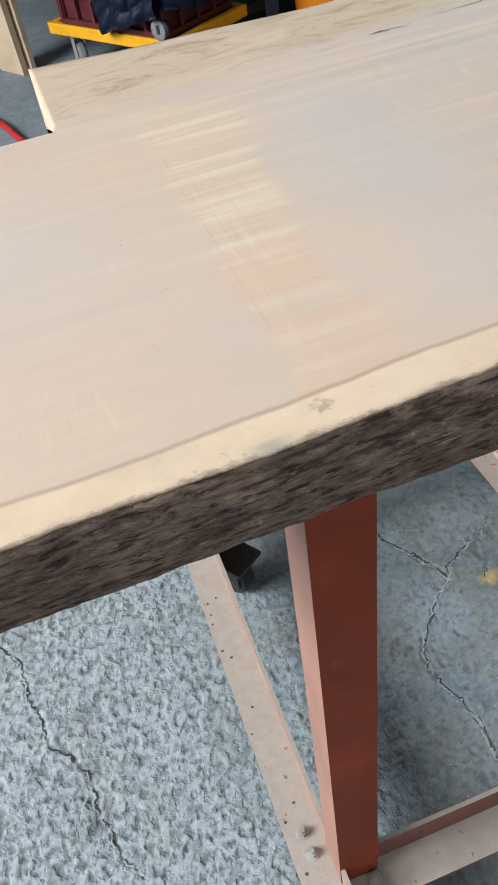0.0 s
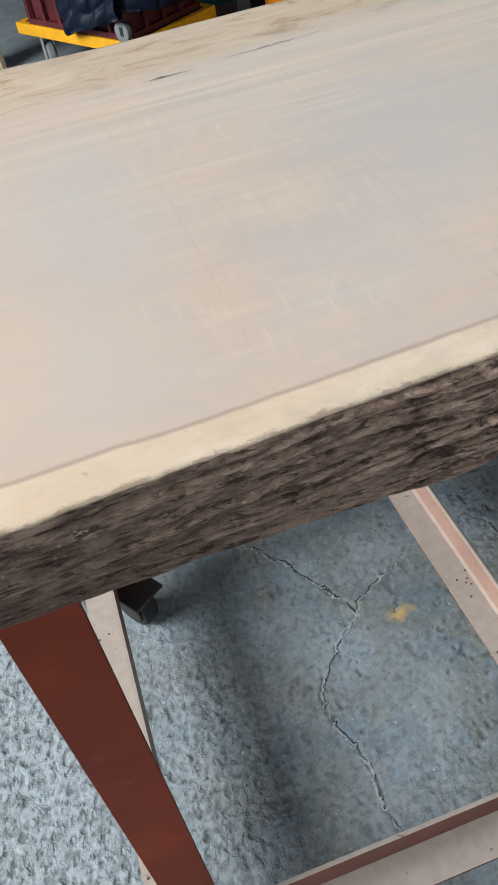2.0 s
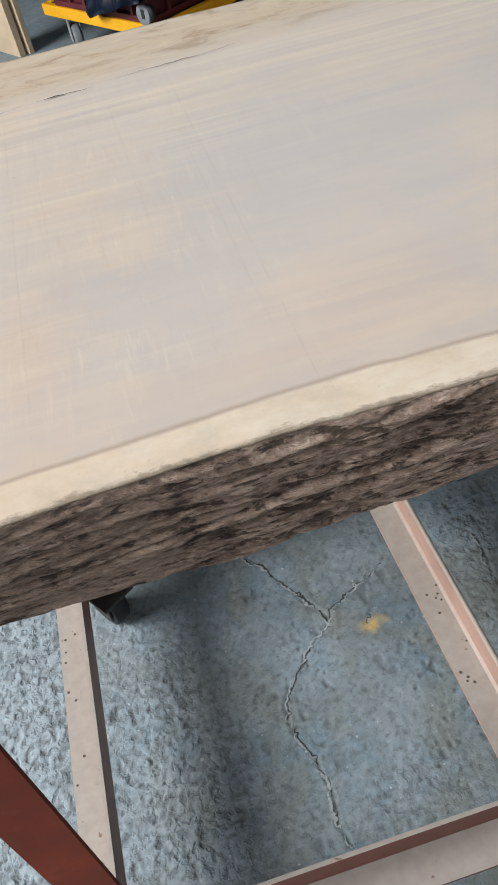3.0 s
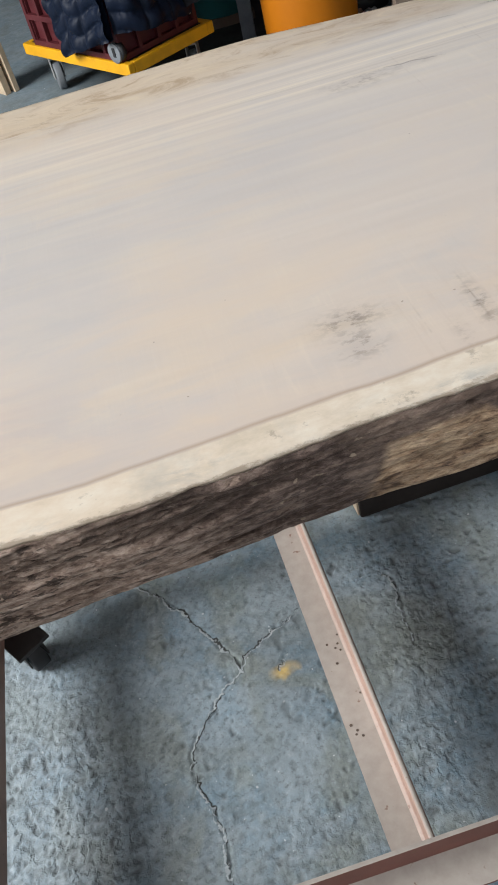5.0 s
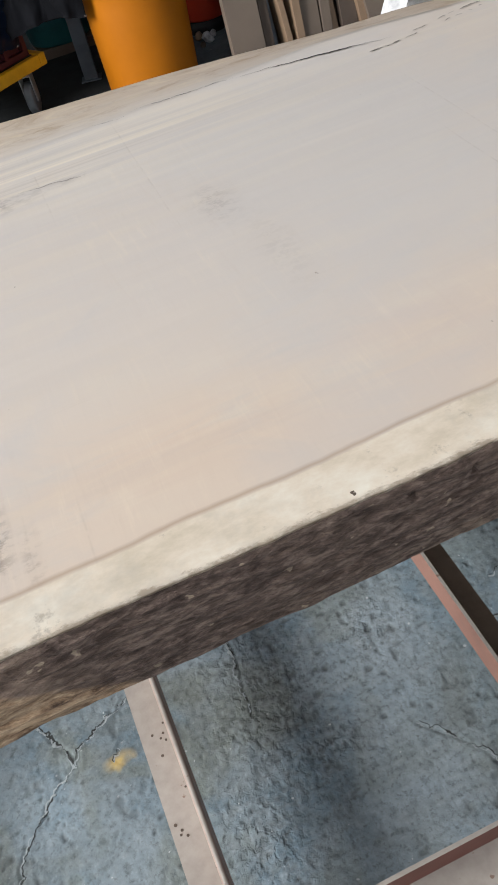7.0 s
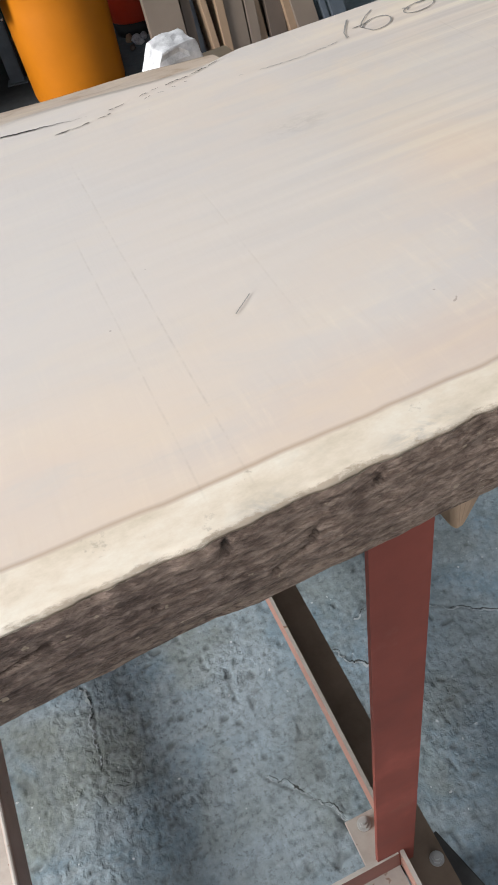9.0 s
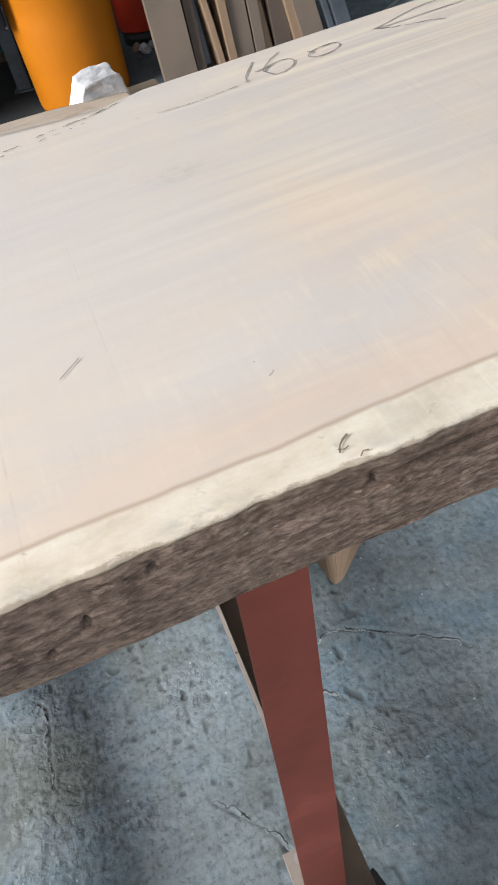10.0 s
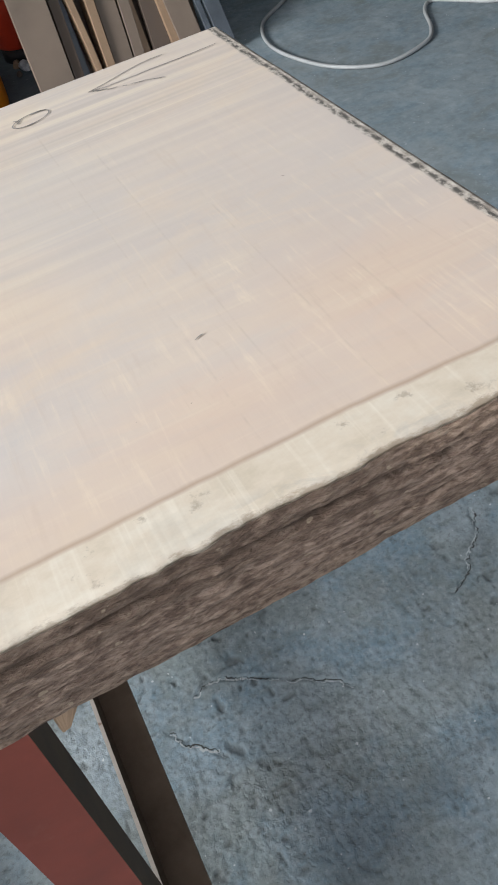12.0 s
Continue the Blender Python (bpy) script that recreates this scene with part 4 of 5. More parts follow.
    depth = np.maximum(depth - 0.0045 * pit, -(0.0006 + bulge + 0.008 * S)) * np.clip(S / 0.05, 0.05, 1)
    Y = near_edge(X) * (1 - S) + under_edge(X) * S - 0.0010 - bulge - depth
    jag = 0.004 * (fine - 0.5) + 0.008 * (lump - 0.5)
    bare = np.clip((X - 0.680 - 0.30 * (Z - 0.856) + jag) / 0.004, 0, 1) * np.clip((0.893 - 0.70 * np.clip(X - 0.735, 0, 1) - 0.10 * np.clip(0.735 - X, 0, 1) - Z + jag) / 0.004, 0, 1)
    bare = np.maximum(bare, np.clip(1.6 - np.abs((X - 1.395) / 0.022), 0, 1) * np.clip(1.2 - S * 4.5 + 8 * jag, 0, 1))
    shelf = 0.8850 - 0.03 * (X - 1.25) + 0.004 * (lump - 0.5)
    upper = np.clip((Z - shelf) / 0.0015, 0, 1) * np.interp(X, (1.13, 1.19, 1.355, 1.385), (0, 1, 1, 0))
    upper = np.maximum(upper, np.interp(X + 0.02 * (lump - 0.5), (1.405, 1.425), (0, 0.9)))
    ridge = np.clip((rough - 0.25) / 0.75, 0, 1)
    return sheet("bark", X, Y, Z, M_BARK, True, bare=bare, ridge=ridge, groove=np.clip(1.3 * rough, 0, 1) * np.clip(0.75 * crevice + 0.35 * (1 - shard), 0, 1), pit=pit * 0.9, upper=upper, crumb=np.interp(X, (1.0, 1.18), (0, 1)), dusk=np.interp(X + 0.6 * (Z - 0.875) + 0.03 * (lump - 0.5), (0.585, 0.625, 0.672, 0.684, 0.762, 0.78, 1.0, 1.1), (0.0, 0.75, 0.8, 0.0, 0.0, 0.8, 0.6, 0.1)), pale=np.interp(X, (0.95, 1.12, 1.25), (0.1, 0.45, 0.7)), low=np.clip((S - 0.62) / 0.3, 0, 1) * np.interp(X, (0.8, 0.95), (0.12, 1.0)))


me = bark_mesh()
me.transform(Matrix.Translation((-0.6, -0.2, -UNDER)))
bark = new("bark", me)
bark.parent = slab
tagged(bark, "rough dark brown bark with ridges and worm holes")


def stroke(points, width, parent, name="pencil_mark", z=TOP, material=M_PENCIL):
    """A pencil stroke: a ribbon lying on the slab."""
    bm = bmesh.new()
    pts = [Vector((x, y, 0)) for x, y in points]
    prev = None
    for i, p in enumerate(pts):
        d = (pts[min(i + 1, len(pts) - 1)] - pts[max(i - 1, 0)]).normalized()
        n = Vector((-d.y, d.x, 0)) * width * (0.6 + 0.6 * random.random()) / 2
        cur = [bm.verts.new((q.x - 0.6, q.y - 0.2, z - UNDER + 0.0005)) for q in (p - n, p + n)]
        if prev:
            bm.faces.new((prev[0], prev[1], cur[1], cur[0]))
        prev = cur
    return part(name, bm, material, parent)


# ---- the stand ----
stand = thing("steel_stand", (0.67, 0.30, 0.0), "red-primed angle-iron stand on casters under the slab", "work stand")
W, TH = 0.050, 0.005
LAY = Matrix.Translation((-0.67, -0.30, 0.0))
L_IN = [(0, 0), (W, 0), (W, W), (W - TH, W), (W - TH, TH), (0, TH)]


LIP = 0.008
L_ROUND = [(0, 0), (W, 0)] + [(W - LIP / 2 + LIP / 2 * math.cos(radians(a)), W - LIP / 2 + LIP / 2 * math.sin(radians(a))) for a in range(0, 181, 30)] + [(W - LIP, TH + 0.004), (W - LIP - 0.004, TH), (0, TH)]


def angle_iron(name, start, end, flat_out, lift=1, label="", material=M_BAR, outline=L_IN):
    """An angle iron whose horizontal flange reaches towards flat_out and whose lip stands up (lift 1) or hangs (-1)."""
    a, b = Vector(start), Vector(end)
    along = (b - a).normalized()
    out = Vector(flat_out).normalized()
    up = Vector((0, 0, lift))
    m = Matrix((-out, up, along)).transposed().to_4x4()
    m.translation = a + out * W
    return part(name, profile_bar(outline, (b - a).length, LAY @ m), material, stand, label)


BAR = 0.098
angle_iron("cross_bar", (0.205, -0.004, BAR), (0.205, 0.66, BAR), (-1, 0, 0))
angle_iron("cross_bar", (0.728, 0.0565, BAR), (0.716, 0.598, BAR), (-1, 0.02, 0), outline=L_ROUND)
# Brown flange whose dark tone also holds the lip's shade.
ob = angle_iron("cross_bar", (1.138, 0.010, BAR), (1.138, 0.66, BAR), (1, 0, 0), material=M_BROWN)
ob.data.materials.append(M_BAR)
ob.data.materials.append(M_LITPRIMER)
for fc in ob.data.polygons:  # lit lip edge coloured pale, its door-facing side coloured lighter red
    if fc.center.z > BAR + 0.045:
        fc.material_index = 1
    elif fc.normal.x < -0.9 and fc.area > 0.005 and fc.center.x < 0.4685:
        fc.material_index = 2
angle_iron("bottom_rail", (0.207, 0.055, BAR), (1.136, 0.064, BAR), (0, -1, 0), material=M_RAIL)
angle_iron("bottom_rail", (0.207, 0.60, BAR), (1.136, 0.60, BAR), (0, 1, 0), material=M_RAIL)
angle_iron("top_rail", (0.155, 0.045, 0.8495), (1.217, 0.045, 0.8495), (0, 1, 0), -1, material=M_BROWN)
angle_iron("top_rail", (0.155, 0.38, 0.8270), (1.215, 0.38, 0.8270), (0, 1, 0), -1, material=M_RAIL)


def leg(name, foot, head, sx, sy):
    """An upright angle iron: one flange across x, one along y, whose outer face has light or shade in its colour."""
    a, b = Vector(foot), Vector(head)
    d = b - a
    m = Matrix(((sx, 0, d.x / d.z, a.x), (0, sy, d.y / d.z, a.y), (0, 0, 1, a.z), (0, 0, 0, 1)))
    pts = [(0, 0), (0.0455, 0), (0.0455, TH), (TH, TH), (TH, 0.0455), (0, 0.0455)]
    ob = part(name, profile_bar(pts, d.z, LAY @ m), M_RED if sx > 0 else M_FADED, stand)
    # Left leg's outer face coloured as lit, right leg's as shaded.
    ob.data.materials.append(M_LITPRIMER if sx > 0 else M_BROWN)
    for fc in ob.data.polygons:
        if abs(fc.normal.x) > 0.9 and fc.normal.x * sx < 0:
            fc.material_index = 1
    return ob


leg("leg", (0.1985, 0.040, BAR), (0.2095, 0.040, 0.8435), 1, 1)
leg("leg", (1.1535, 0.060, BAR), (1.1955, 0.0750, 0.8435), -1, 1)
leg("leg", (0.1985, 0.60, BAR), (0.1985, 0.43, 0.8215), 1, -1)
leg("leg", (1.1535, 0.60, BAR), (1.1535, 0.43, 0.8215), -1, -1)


def caster(x, y, turn, brake):
    m = LAY @ pose(x, y, 0, 0, 0, turn)
    bm = bmesh.new()
    box(bm, (-0.03, -0.04, 0.084), (0.03, 0.04, 0.0915), 0.0015)
    cyl(bm, 0.018, 0.012, pose(0, 0, 0.08), 20)
    for s in (-1, 1):
        box(bm, (s * 0.0175 - 0.0015, -0.022, 0.030), (s * 0.0175 + 0.0015, 0.020, 0.078), 0.001)
    box(bm, (-0.019, -0.022, 0.074), (0.019, 0.020, 0.078), 0.001)
    bmesh.ops.transform(bm, matrix=m, verts=bm.verts)
    fork = part("caster", bm, M_DARKSTEEL, stand, "swivel caster with a dark steel fork")
    bm = bmesh.new()
    cyl(bm, 0.0365, 0.028, pose(0, 0.006, 0.0365, 0, 90, 0), 32, bevel=0.004)
    bmesh.ops.transform(bm, matrix=m, verts=bm.verts)
    part("wheel", bm, M_RUBBER, fork, "black rubber wheel", True)
    if brake:
        bm = one_box((-0.02, -0.062, 0.040), (0.02, -0.018, 0.046), 0.002)
        bmesh.ops.transform(bm, matrix=m, verts=bm.verts)
        part("brake_lever", bm, M_STEEL, fork, "grey steel brake lever")
    return fork


caster(0.227, 0.553, 35, False)
caster(1.115, 0.590, -20, True)
caster(0.245, 0.020, 10, False)
caster(1.175, 0.030, 15, False)


def bolt(x, y, z=BAR + 0.0045):
    bm = bmesh.new()
    cyl(bm, 0.0085, 0.0015, pose(x, y, z + 0.0007), 18)
    cyl(bm, 0.0060, 0.006, pose(x, y, z + 0.004), 6)
    cyl(bm, 0.0034, 0.005, pose(x, y, z + 0.009), 12)
    bmesh.ops.transform(bm, matrix=LAY, verts=bm.verts)
    part("bolt", bm, M_STEEL, stand, "steel bolt and washer")


for x, y in ((0.177, 0.108), (0.179, 0.082), (0.236, 0.031), (1.12, 0.116), (1.177, 0.047)):
    bolt(x, y, BAR + 0.0045)


def rust_pit(x, y, r):
    """A small drilled or rusted hole in a bar: a dark dished disc with a raised rim."""
    bm = bmesh.new()
    r *= 0.8
    rings = [(r * 1.35, 0.0), (r * 1.1, 0.0007), (r * 0.9, 0.0004), (r * 0.35, 0.0002)]
    prev = None
    for rr, z in rings:
        ring = [bm.verts.new((x + rr * math.cos(2 * math.pi * k / 12), y + rr * math.sin(2 * math.pi * k / 12), BAR + TH + 0.0001 + z)) for k in range(12)]
        if prev:
            for k in range(12):
                bm.faces.new((prev[k], prev[(k + 1) % 12], ring[(k + 1) % 12], ring[k]))
        prev = ring
    bm.faces.new(prev)
    bmesh.ops.transform(bm, matrix=LAY, verts=bm.verts)
    return part("rust_pit", bm, M_RUSTPIT, stand, "small dark rusty hole in the bar")


for x, y, r in ((0.707, 0.371, 0.0016), (0.688, 0.360, 0.0018), (0.703, 0.357, 0.0017), (0.698, 0.351, 0.0016), (0.704, 0.346, 0.0016), (0.693, 0.327, 0.0019),
                (0.709, 0.275, 0.0014), (0.682, 0.235, 0.0021), (0.688, 0.226, 0.0018), (0.685, 0.221, 0.0016), (0.693, 0.217, 0.0018),
                (0.164, 0.468, 0.0018), (0.179, 0.473, 0.0016), (0.161, 0.382, 0.0019), (0.170, 0.367, 0.0019), (0.163, 0.447, 0.0015), (0.161, 0.430, 0.0016),
                (0.173, 0.284, 0.0018), (0.160, 0.248, 0.0014), (0.180, 0.145, 0.0018), (0.162, 0.127, 0.0019), (0.165, 0.064, 0.0020)):
    rust_pit(x, y, r)
part("gusset_plate", one_box((1.10, 0.07, BAR - 0.001), (1.142, 0.128, BAR + 0.004), 0.001, LAY), M_BAR, stand)


# ---- pencil writing on the slab ----
def arc(cx, cy, rx, ry, a0, a1, turn=0.0, n=22):
    c, s = math.cos(radians(turn)), math.sin(radians(turn))
    out = []
    for k in range(n + 1):
        a = radians(a0 + (a1 - a0) * k / n)
        x, y = rx * math.cos(a), ry * math.sin(a)
        out.append((cx + c * x - s * y, cy + s * x + c * y))
    return out


def broken(points, width, gap=0.35, z=TOP, material=M_PENCIL, name="pencil_mark"):
    """A dragged pencil line: many short slivers at slightly varied angles."""
    for (ax, ay), (bx, by) in zip(points, points[1:]):
        n = max(2, int(math.hypot(bx - ax, by - ay) / 0.0022))
        for k in range(n):
            if random.random() > gap:
                j = [random.uniform(-0.0010, 0.0010) for _ in range(2)]
                e = random.uniform(0.8, 2.2)
                a = (ax + (bx - ax) * k / n, ay + (by - ay) * k / n + j[0])
                m = (ax + (bx - ax) * (k + e / 2) / n, ay + (by - ay) * (k + e / 2) / n + (j[0] + j[1]) / 2 + 0.0004)
                f = (ax + (bx - ax) * (k + e) / n, ay + (by - ay) * (k + e) / n + j[1])
                stroke([a, m, f], width * random.uniform(0.25, 0.6), slab, name, z, material)


stroke([(1.2925, 0.3560), (1.2860, 0.3460), (1.2805, 0.3370), (1.2785, 0.3300), (1.2770, 0.3275), (1.2800, 0.3290)], 0.0011, slab)
stroke([(1.3131, 0.3585), (1.3050, 0.3520), (1.2976, 0.3437), (1.2930, 0.3365)] + arc(1.3045, 0.3345, 0.0125, 0.0085, 205, 500, 32), 0.0010, slab)
stroke([(1.2880, 0.3390), (1.2960, 0.3400), (1.3020, 0.3405)], 0.0010, slab)
stroke(arc(1.3390, 0.3378, 0.0128, 0.0068, 20, 400, 14) + [(1.3400, 0.3440)], 0.0010, slab)
stroke([(1.3290, 0.3435), (1.3330, 0.3405), (1.3300, 0.3380)], 0.0012, slab)
stroke([(1.4360, 0.3580), (1.4270, 0.3583), (1.4170, 0.3565), (1.4050, 0.3525), (1.3930, 0.3480), (1.3790, 0.3440)], 0.0009, slab)
stroke([(1.3800, 0.3445), (1.3910, 0.3425), (1.4110, 0.3424), (1.4230, 0.3430), (1.4430, 0.3426), (1.4570, 0.3432), (1.4690, 0.3440)], 0.0009, slab)
broken([(1.3820, 0.3420), (1.3900, 0.3382), (1.4040, 0.3332), (1.4140, 0.3298), (1.4240, 0.3243)], 0.0018, 0.2)
broken([(1.072, 0.3360), (1.09, 0.3352), (1.111, 0.3390)], 0.0016, 0.35, material=M_SPLITSHADE, name="torn_fibre")
broken([(1.109, 0.3440), (1.125, 0.3462)], 0.0014, 0.35, material=M_SPLITSHADE, name="torn_fibre")
broken([(1.127, 0.3490), (1.139, 0.3505), (1.154, 0.3530), (1.175, 0.3560), (1.195, 0.3615)], 0.0015, 0.4, material=M_SPLITSHADE, name="torn_fibre")
broken([(1.133, 0.3430), (1.150, 0.3450), (1.168, 0.3470)], 0.0012, 0.55, material=M_SPLITSHADE, name="torn_fibre")
broken([(1.1987, 0.3277), (1.2218, 0.3248), (1.2417, 0.3238), (1.27, 0.3262)], 0.0012, 0.25)
stroke([(1.102, 0.0965), (1.107, 0.1011), (1.113, 0.1065)], 0.0005, slab)
stroke([(1.3385, 0.0820), (1.3405, 0.0830), (1.3425, 0.0835)], 0.0006, slab)



def split(points, width, name="crack"):
    """A split in the wood, its inner shade drawn as a jagged dark line of changing width."""
    xs_ = np.arange(points[0][0], points[-1][0], 0.0012)
    ys_ = np.interp(xs_, [p[0] for p in points], [p[1] for p in points]) + 0.0062 * (fractal(xs_ * 75, xs_ * 0 + 2.2, 140, 4, 0.75) - 0.5)
    ws_ = width * np.clip(3.4 * fractal(xs_ * 55, xs_ * 0 + 5.2, 150, 3) - 1.15, 0.03, 1.5) * np.clip(np.minimum(xs_ - xs_[0], xs_[-1] - xs_) / 0.04, 0.06, 1)
    bm = bmesh.new()
    prev = None
    for x, y, w in zip(xs_, ys_, ws_):
        cur = [bm.verts.new((x - 0.6, y - 0.2 + d * w / 2, TOP - UNDER + 0.0006)) for d in (-1, 1)]
        if prev:
            bm.faces.new((prev[0], cur[0], cur[1], prev[1]))
        prev = cur
    return part(name, bm, M_SPLITSHADE, slab, "split in the wood, its inner shade drawn as a dark strip")


split([(0.325, 0.335), (0.365, 0.3365), (0.380, 0.340)], 0.0006)
split([(0.374, 0.3395), (0.396, 0.3405), (0.430, 0.3435)], 0.0022)
split([(0.440, 0.3460), (0.477, 0.3505), (0.512, 0.3525), (0.546, 0.358)], 0.0006)
split([(0.905, 0.3745), (0.95, 0.3730), (0.972, 0.3725), (0.993, 0.3685), (1.014, 0.3650), (1.034, 0.3605), (1.066, 0.3530), (1.097, 0.346)], 0.0014)
split([(0.872, 0.3715), (0.885, 0.3712), (0.901, 0.3700)], 0.0008)
split([(0.809, 0.3114), (0.835, 0.3085), (0.858, 0.3046)], 0.0008)

# ---- knots and chips along the slab's rim ----
def chip(x, y, z, r, material, parent, name, label, squash=0.5):
    bm = bmesh.new()
    bmesh.ops.create_icosphere(bm, subdivisions=2, radius=r)
    for v in bm.verts:
        v.co *= 0.75 + 0.5 * noise.noise(v.co * (1.3 / r) + Vector((x * 40, y * 40, 0)))
        v.co.z *= squash
    bmesh.ops.transform(bm, matrix=pose(x - 0.6, y - 0.2, z - UNDER), verts=bm.verts)
    return part(name, bm, material, parent, label)


for pts, w in (([(1.1905, -0.0030), (1.1920, 0.0005), (1.1945, 0.0030), (1.1970, 0.0045)], 0.0016), ([(1.1905, -0.0010), (1.1930, -0.0020), (1.1950, -0.0010)], 0.0010), ([(1.1965, -0.0080), (1.1985, -0.0060), (1.2005, -0.0065)], 0.0016)):
    stroke(pts, w * 0.6, slab, "gouge", TOP, M_GOUGE)
for x, y, r in ((0.884, -0.0095, 0.0022), (0.605, -0.008, 0.0014)):
    chip(x, y, TOP - 0.0004, r, M_PLANKC, slab, "knot", "small dark bark pocket", 0.35)

# ---- board under the slab's rim, and the block on it ----
scrap = thing("wood_offcut", (1.18, 0.45, 0.8275), "pale sawn board packed under the slab on the rear rail", "wood board")
bm = one_box((-0.10, -0.085, 0.0), (0.073, 0.068, 0.0222), 0.003)
bmesh.ops.subdivide_edges(bm, edges=bm.edges[:], cuts=2, use_grid_fill=True)
for v in bm.verts:
    v.co += Vector((1, 1, 0)) * 0.002 * noise.noise(v.co * 60)
part("scrap_body", bm, M_PINE, scrap)
block = thing("plaster_block", (1.200, 0.500, 0.8497), "rough off-white plaster block standing on the pale board", "block", turn=6)
bm = one_box((-0.025, -0.014, 0.0), (0.024, 0.020, 0.0235), 0.002)
bmesh.ops.subdivide_edges(bm, edges=bm.edges[:], cuts=3, use_grid_fill=True)
for v in bm.verts:
    up = max(0, v.co.z) / 0.0235
    v.co.x = v.co.x * (1 - 0.36 * up) + 0.003 * up
    v.co.y += 0.003 * up
    v.co.z -= 0.18 * up * max(0.0, -v.co.x) * (v.co.x < 0)
    if v.co.z > 0.001:
        v.co += Vector((1, 1, 0.5)) * 0.0022 * noise.noise(v.co * 160)
part("block_body", bm, M_STONE, block)
wedge = thing("wood_wedge", (1.214, 0.085, 0.8435), "splintered wooden wedge driven under the slab behind the leg", "wood wedge", turn=10)
bm = one_box((-0.012, -0.012, -0.143), (0.032, 0.010, -0.0005), 0.002)
bmesh.ops.subdivide_edges(bm, edges=bm.edges[:], cuts=3, use_grid_fill=True)
for v in bm.verts:
    if v.co.z < -0.09:
        v.co.x = -0.012 + (v.co.x + 0.012) * max(0.08, 1 + (v.co.z + 0.09) / 0.058)
    if v.co.z < 0:
        v.co += Vector((1, 1, 0.6)) * 0.005 * noise.noise(v.co * 60)
part("wedge_body", bm, M_WEDGE, wedge)

beam = thing("timber_beam", (0.826, 0.640, 0.0), "timber beam lying on the floor behind the stand, sides coloured as shaded, sawn end as lit", "timber", turn=2)
bm = one_box((0.003, 0.0, 0.0), (0.62, 0.10, 0.13), 0.004)
bmesh.ops.subdivide_edges(bm, edges=bm.edges[:], cuts=3, use_grid_fill=True)
for v in bm.verts:
    if v.co.z > 0.001:
        v.co += Vector((0, 1, 1)) * 0.003 * noise.noise(v.co * 25)
part("beam_body", bm, M_BEAM, beam)
# The end that catches the door's light is given paler wood.
part("sawn_end", one_box((0.0, 0.006, 0.004), (0.0028, 0.094, 0.123)), M_PINE, beam, "sawn end of the beam, coloured pale as lit")

# ---- platform trolley with its load ----
trolley = thing("platform_trolley", (0.715, 2.66, 0.0), "yellow platform trolley on grey casters beside the barrel", "trolley", turn=31.6)
bm = bmesh.new()
for lo, hi in (((-0.005, 0, 0.158), (0.022, 0.69, 0.2)), ((0.378, 0, 0.158), (0.405, 0.69, 0.2)), ((0.022, 0, 0.158), (0.378, 0.027, 0.2)), ((0.022, 0.663, 0.158), (0.378, 0.69, 0.2))):
    box(bm, lo, hi, 0.005)
part("deck_frame", bm, M_YELLOW, trolley, "worn yellow steel frame")
part("deck_plate", one_box((0.02, 0.025, 0.17), (0.38, 0.665, 0.196)), M_DECK, trolley, "dark worn deck plate")


def trolley_caster(x, y, turn):
    m = pose(x, y, 0, 0, 0, turn)
    bm = bmesh.new()
    box(bm, (-0.035, -0.035, 0.150), (0.035, 0.035, 0.157), 0.001)
    cyl(bm, 0.022, 0.016, pose(0, 0, 0.143), 20)
    for s in (-1, 1):
        box(bm, (s * 0.021 - 0.002, -0.012, 0.045), (s * 0.021 + 0.002, 0.036, 0.137), 0.001)
    box(bm, (-0.023, -0.012, 0.132), (0.023, 0.036, 0.137), 0.001)
    bmesh.ops.transform(bm, matrix=m, verts=bm.verts)
    fork = part("caster", bm, M_STEEL, trolley, "zinc-plated caster fork")
    bm = cyl(bmesh.new(), 0.055, 0.032, pose(0, 0.012, 0.055, 0, 90, 0), 36, bevel=0.007)
    bmesh.ops.transform(bm, matrix=m, verts=bm.verts)
    wheel = part("wheel", bm, M_GREYWHEEL, fork, "grey rubber wheel", True)


for x, y, turn in ((0.07, 0.62, -25), (0.07, 0.07, 40), (0.335, 0.07, -50), (0.335, 0.62, 10)):
    trolley_caster(x, y, turn)


crate = thing("plastic_crate", (0.715, 2.66, 0.2), "dark red plastic lattice crate on the trolley deck", "crate", turn=31.6)
X0, X1, Y0, Y1, ZH = 0.012, 0.36, 0.045, 0.60, 0.30


def lattice_wall(a, b, cells, rows, name):
    a, b = Vector(a), Vector(b)
    d = (b - a)
    n = Vector((d.y, -d.x, 0)).normalized() * 0.012
    turn = math.degrees(math.atan2(d.y, d.x))
    L = d.length
    m = pose(a.x, a.y, 0, 0, 0, turn)
    panel = part(name, one_box((0, 0.012, 0.0), (L, 0.016, ZH * 0.9), 0.0, m), M_CRATE, crate)
    for k in range(cells + 1):
        x = L * k / cells
        part("rib", one_box((x - 0.008, -0.007, 0.0), (x + 0.008, 0.0115, ZH), 0.002, m), M_CRATE, panel)
    for k in range(rows + 1):
        z = (ZH - 0.02) * k / rows
        part("cross_rib", one_box((0, -0.0085, z), (L, 0.0118, z + 0.02), 0.002, m), M_CRATE, panel)
    return panel


lattice_wall((X0, Y1, 0), (X0, Y0, 0), 6, 3, "crate_wall")
lattice_wall((X0, Y0, 0), (X1, Y0, 0), 4, 3, "crate_wall")
lattice_wall((X1, Y0, 0), (X1, Y1, 0), 6, 3, "crate_wall")
lattice_wall((X1, Y1, 0), (X0, Y1, 0), 4, 3, "crate_wall")
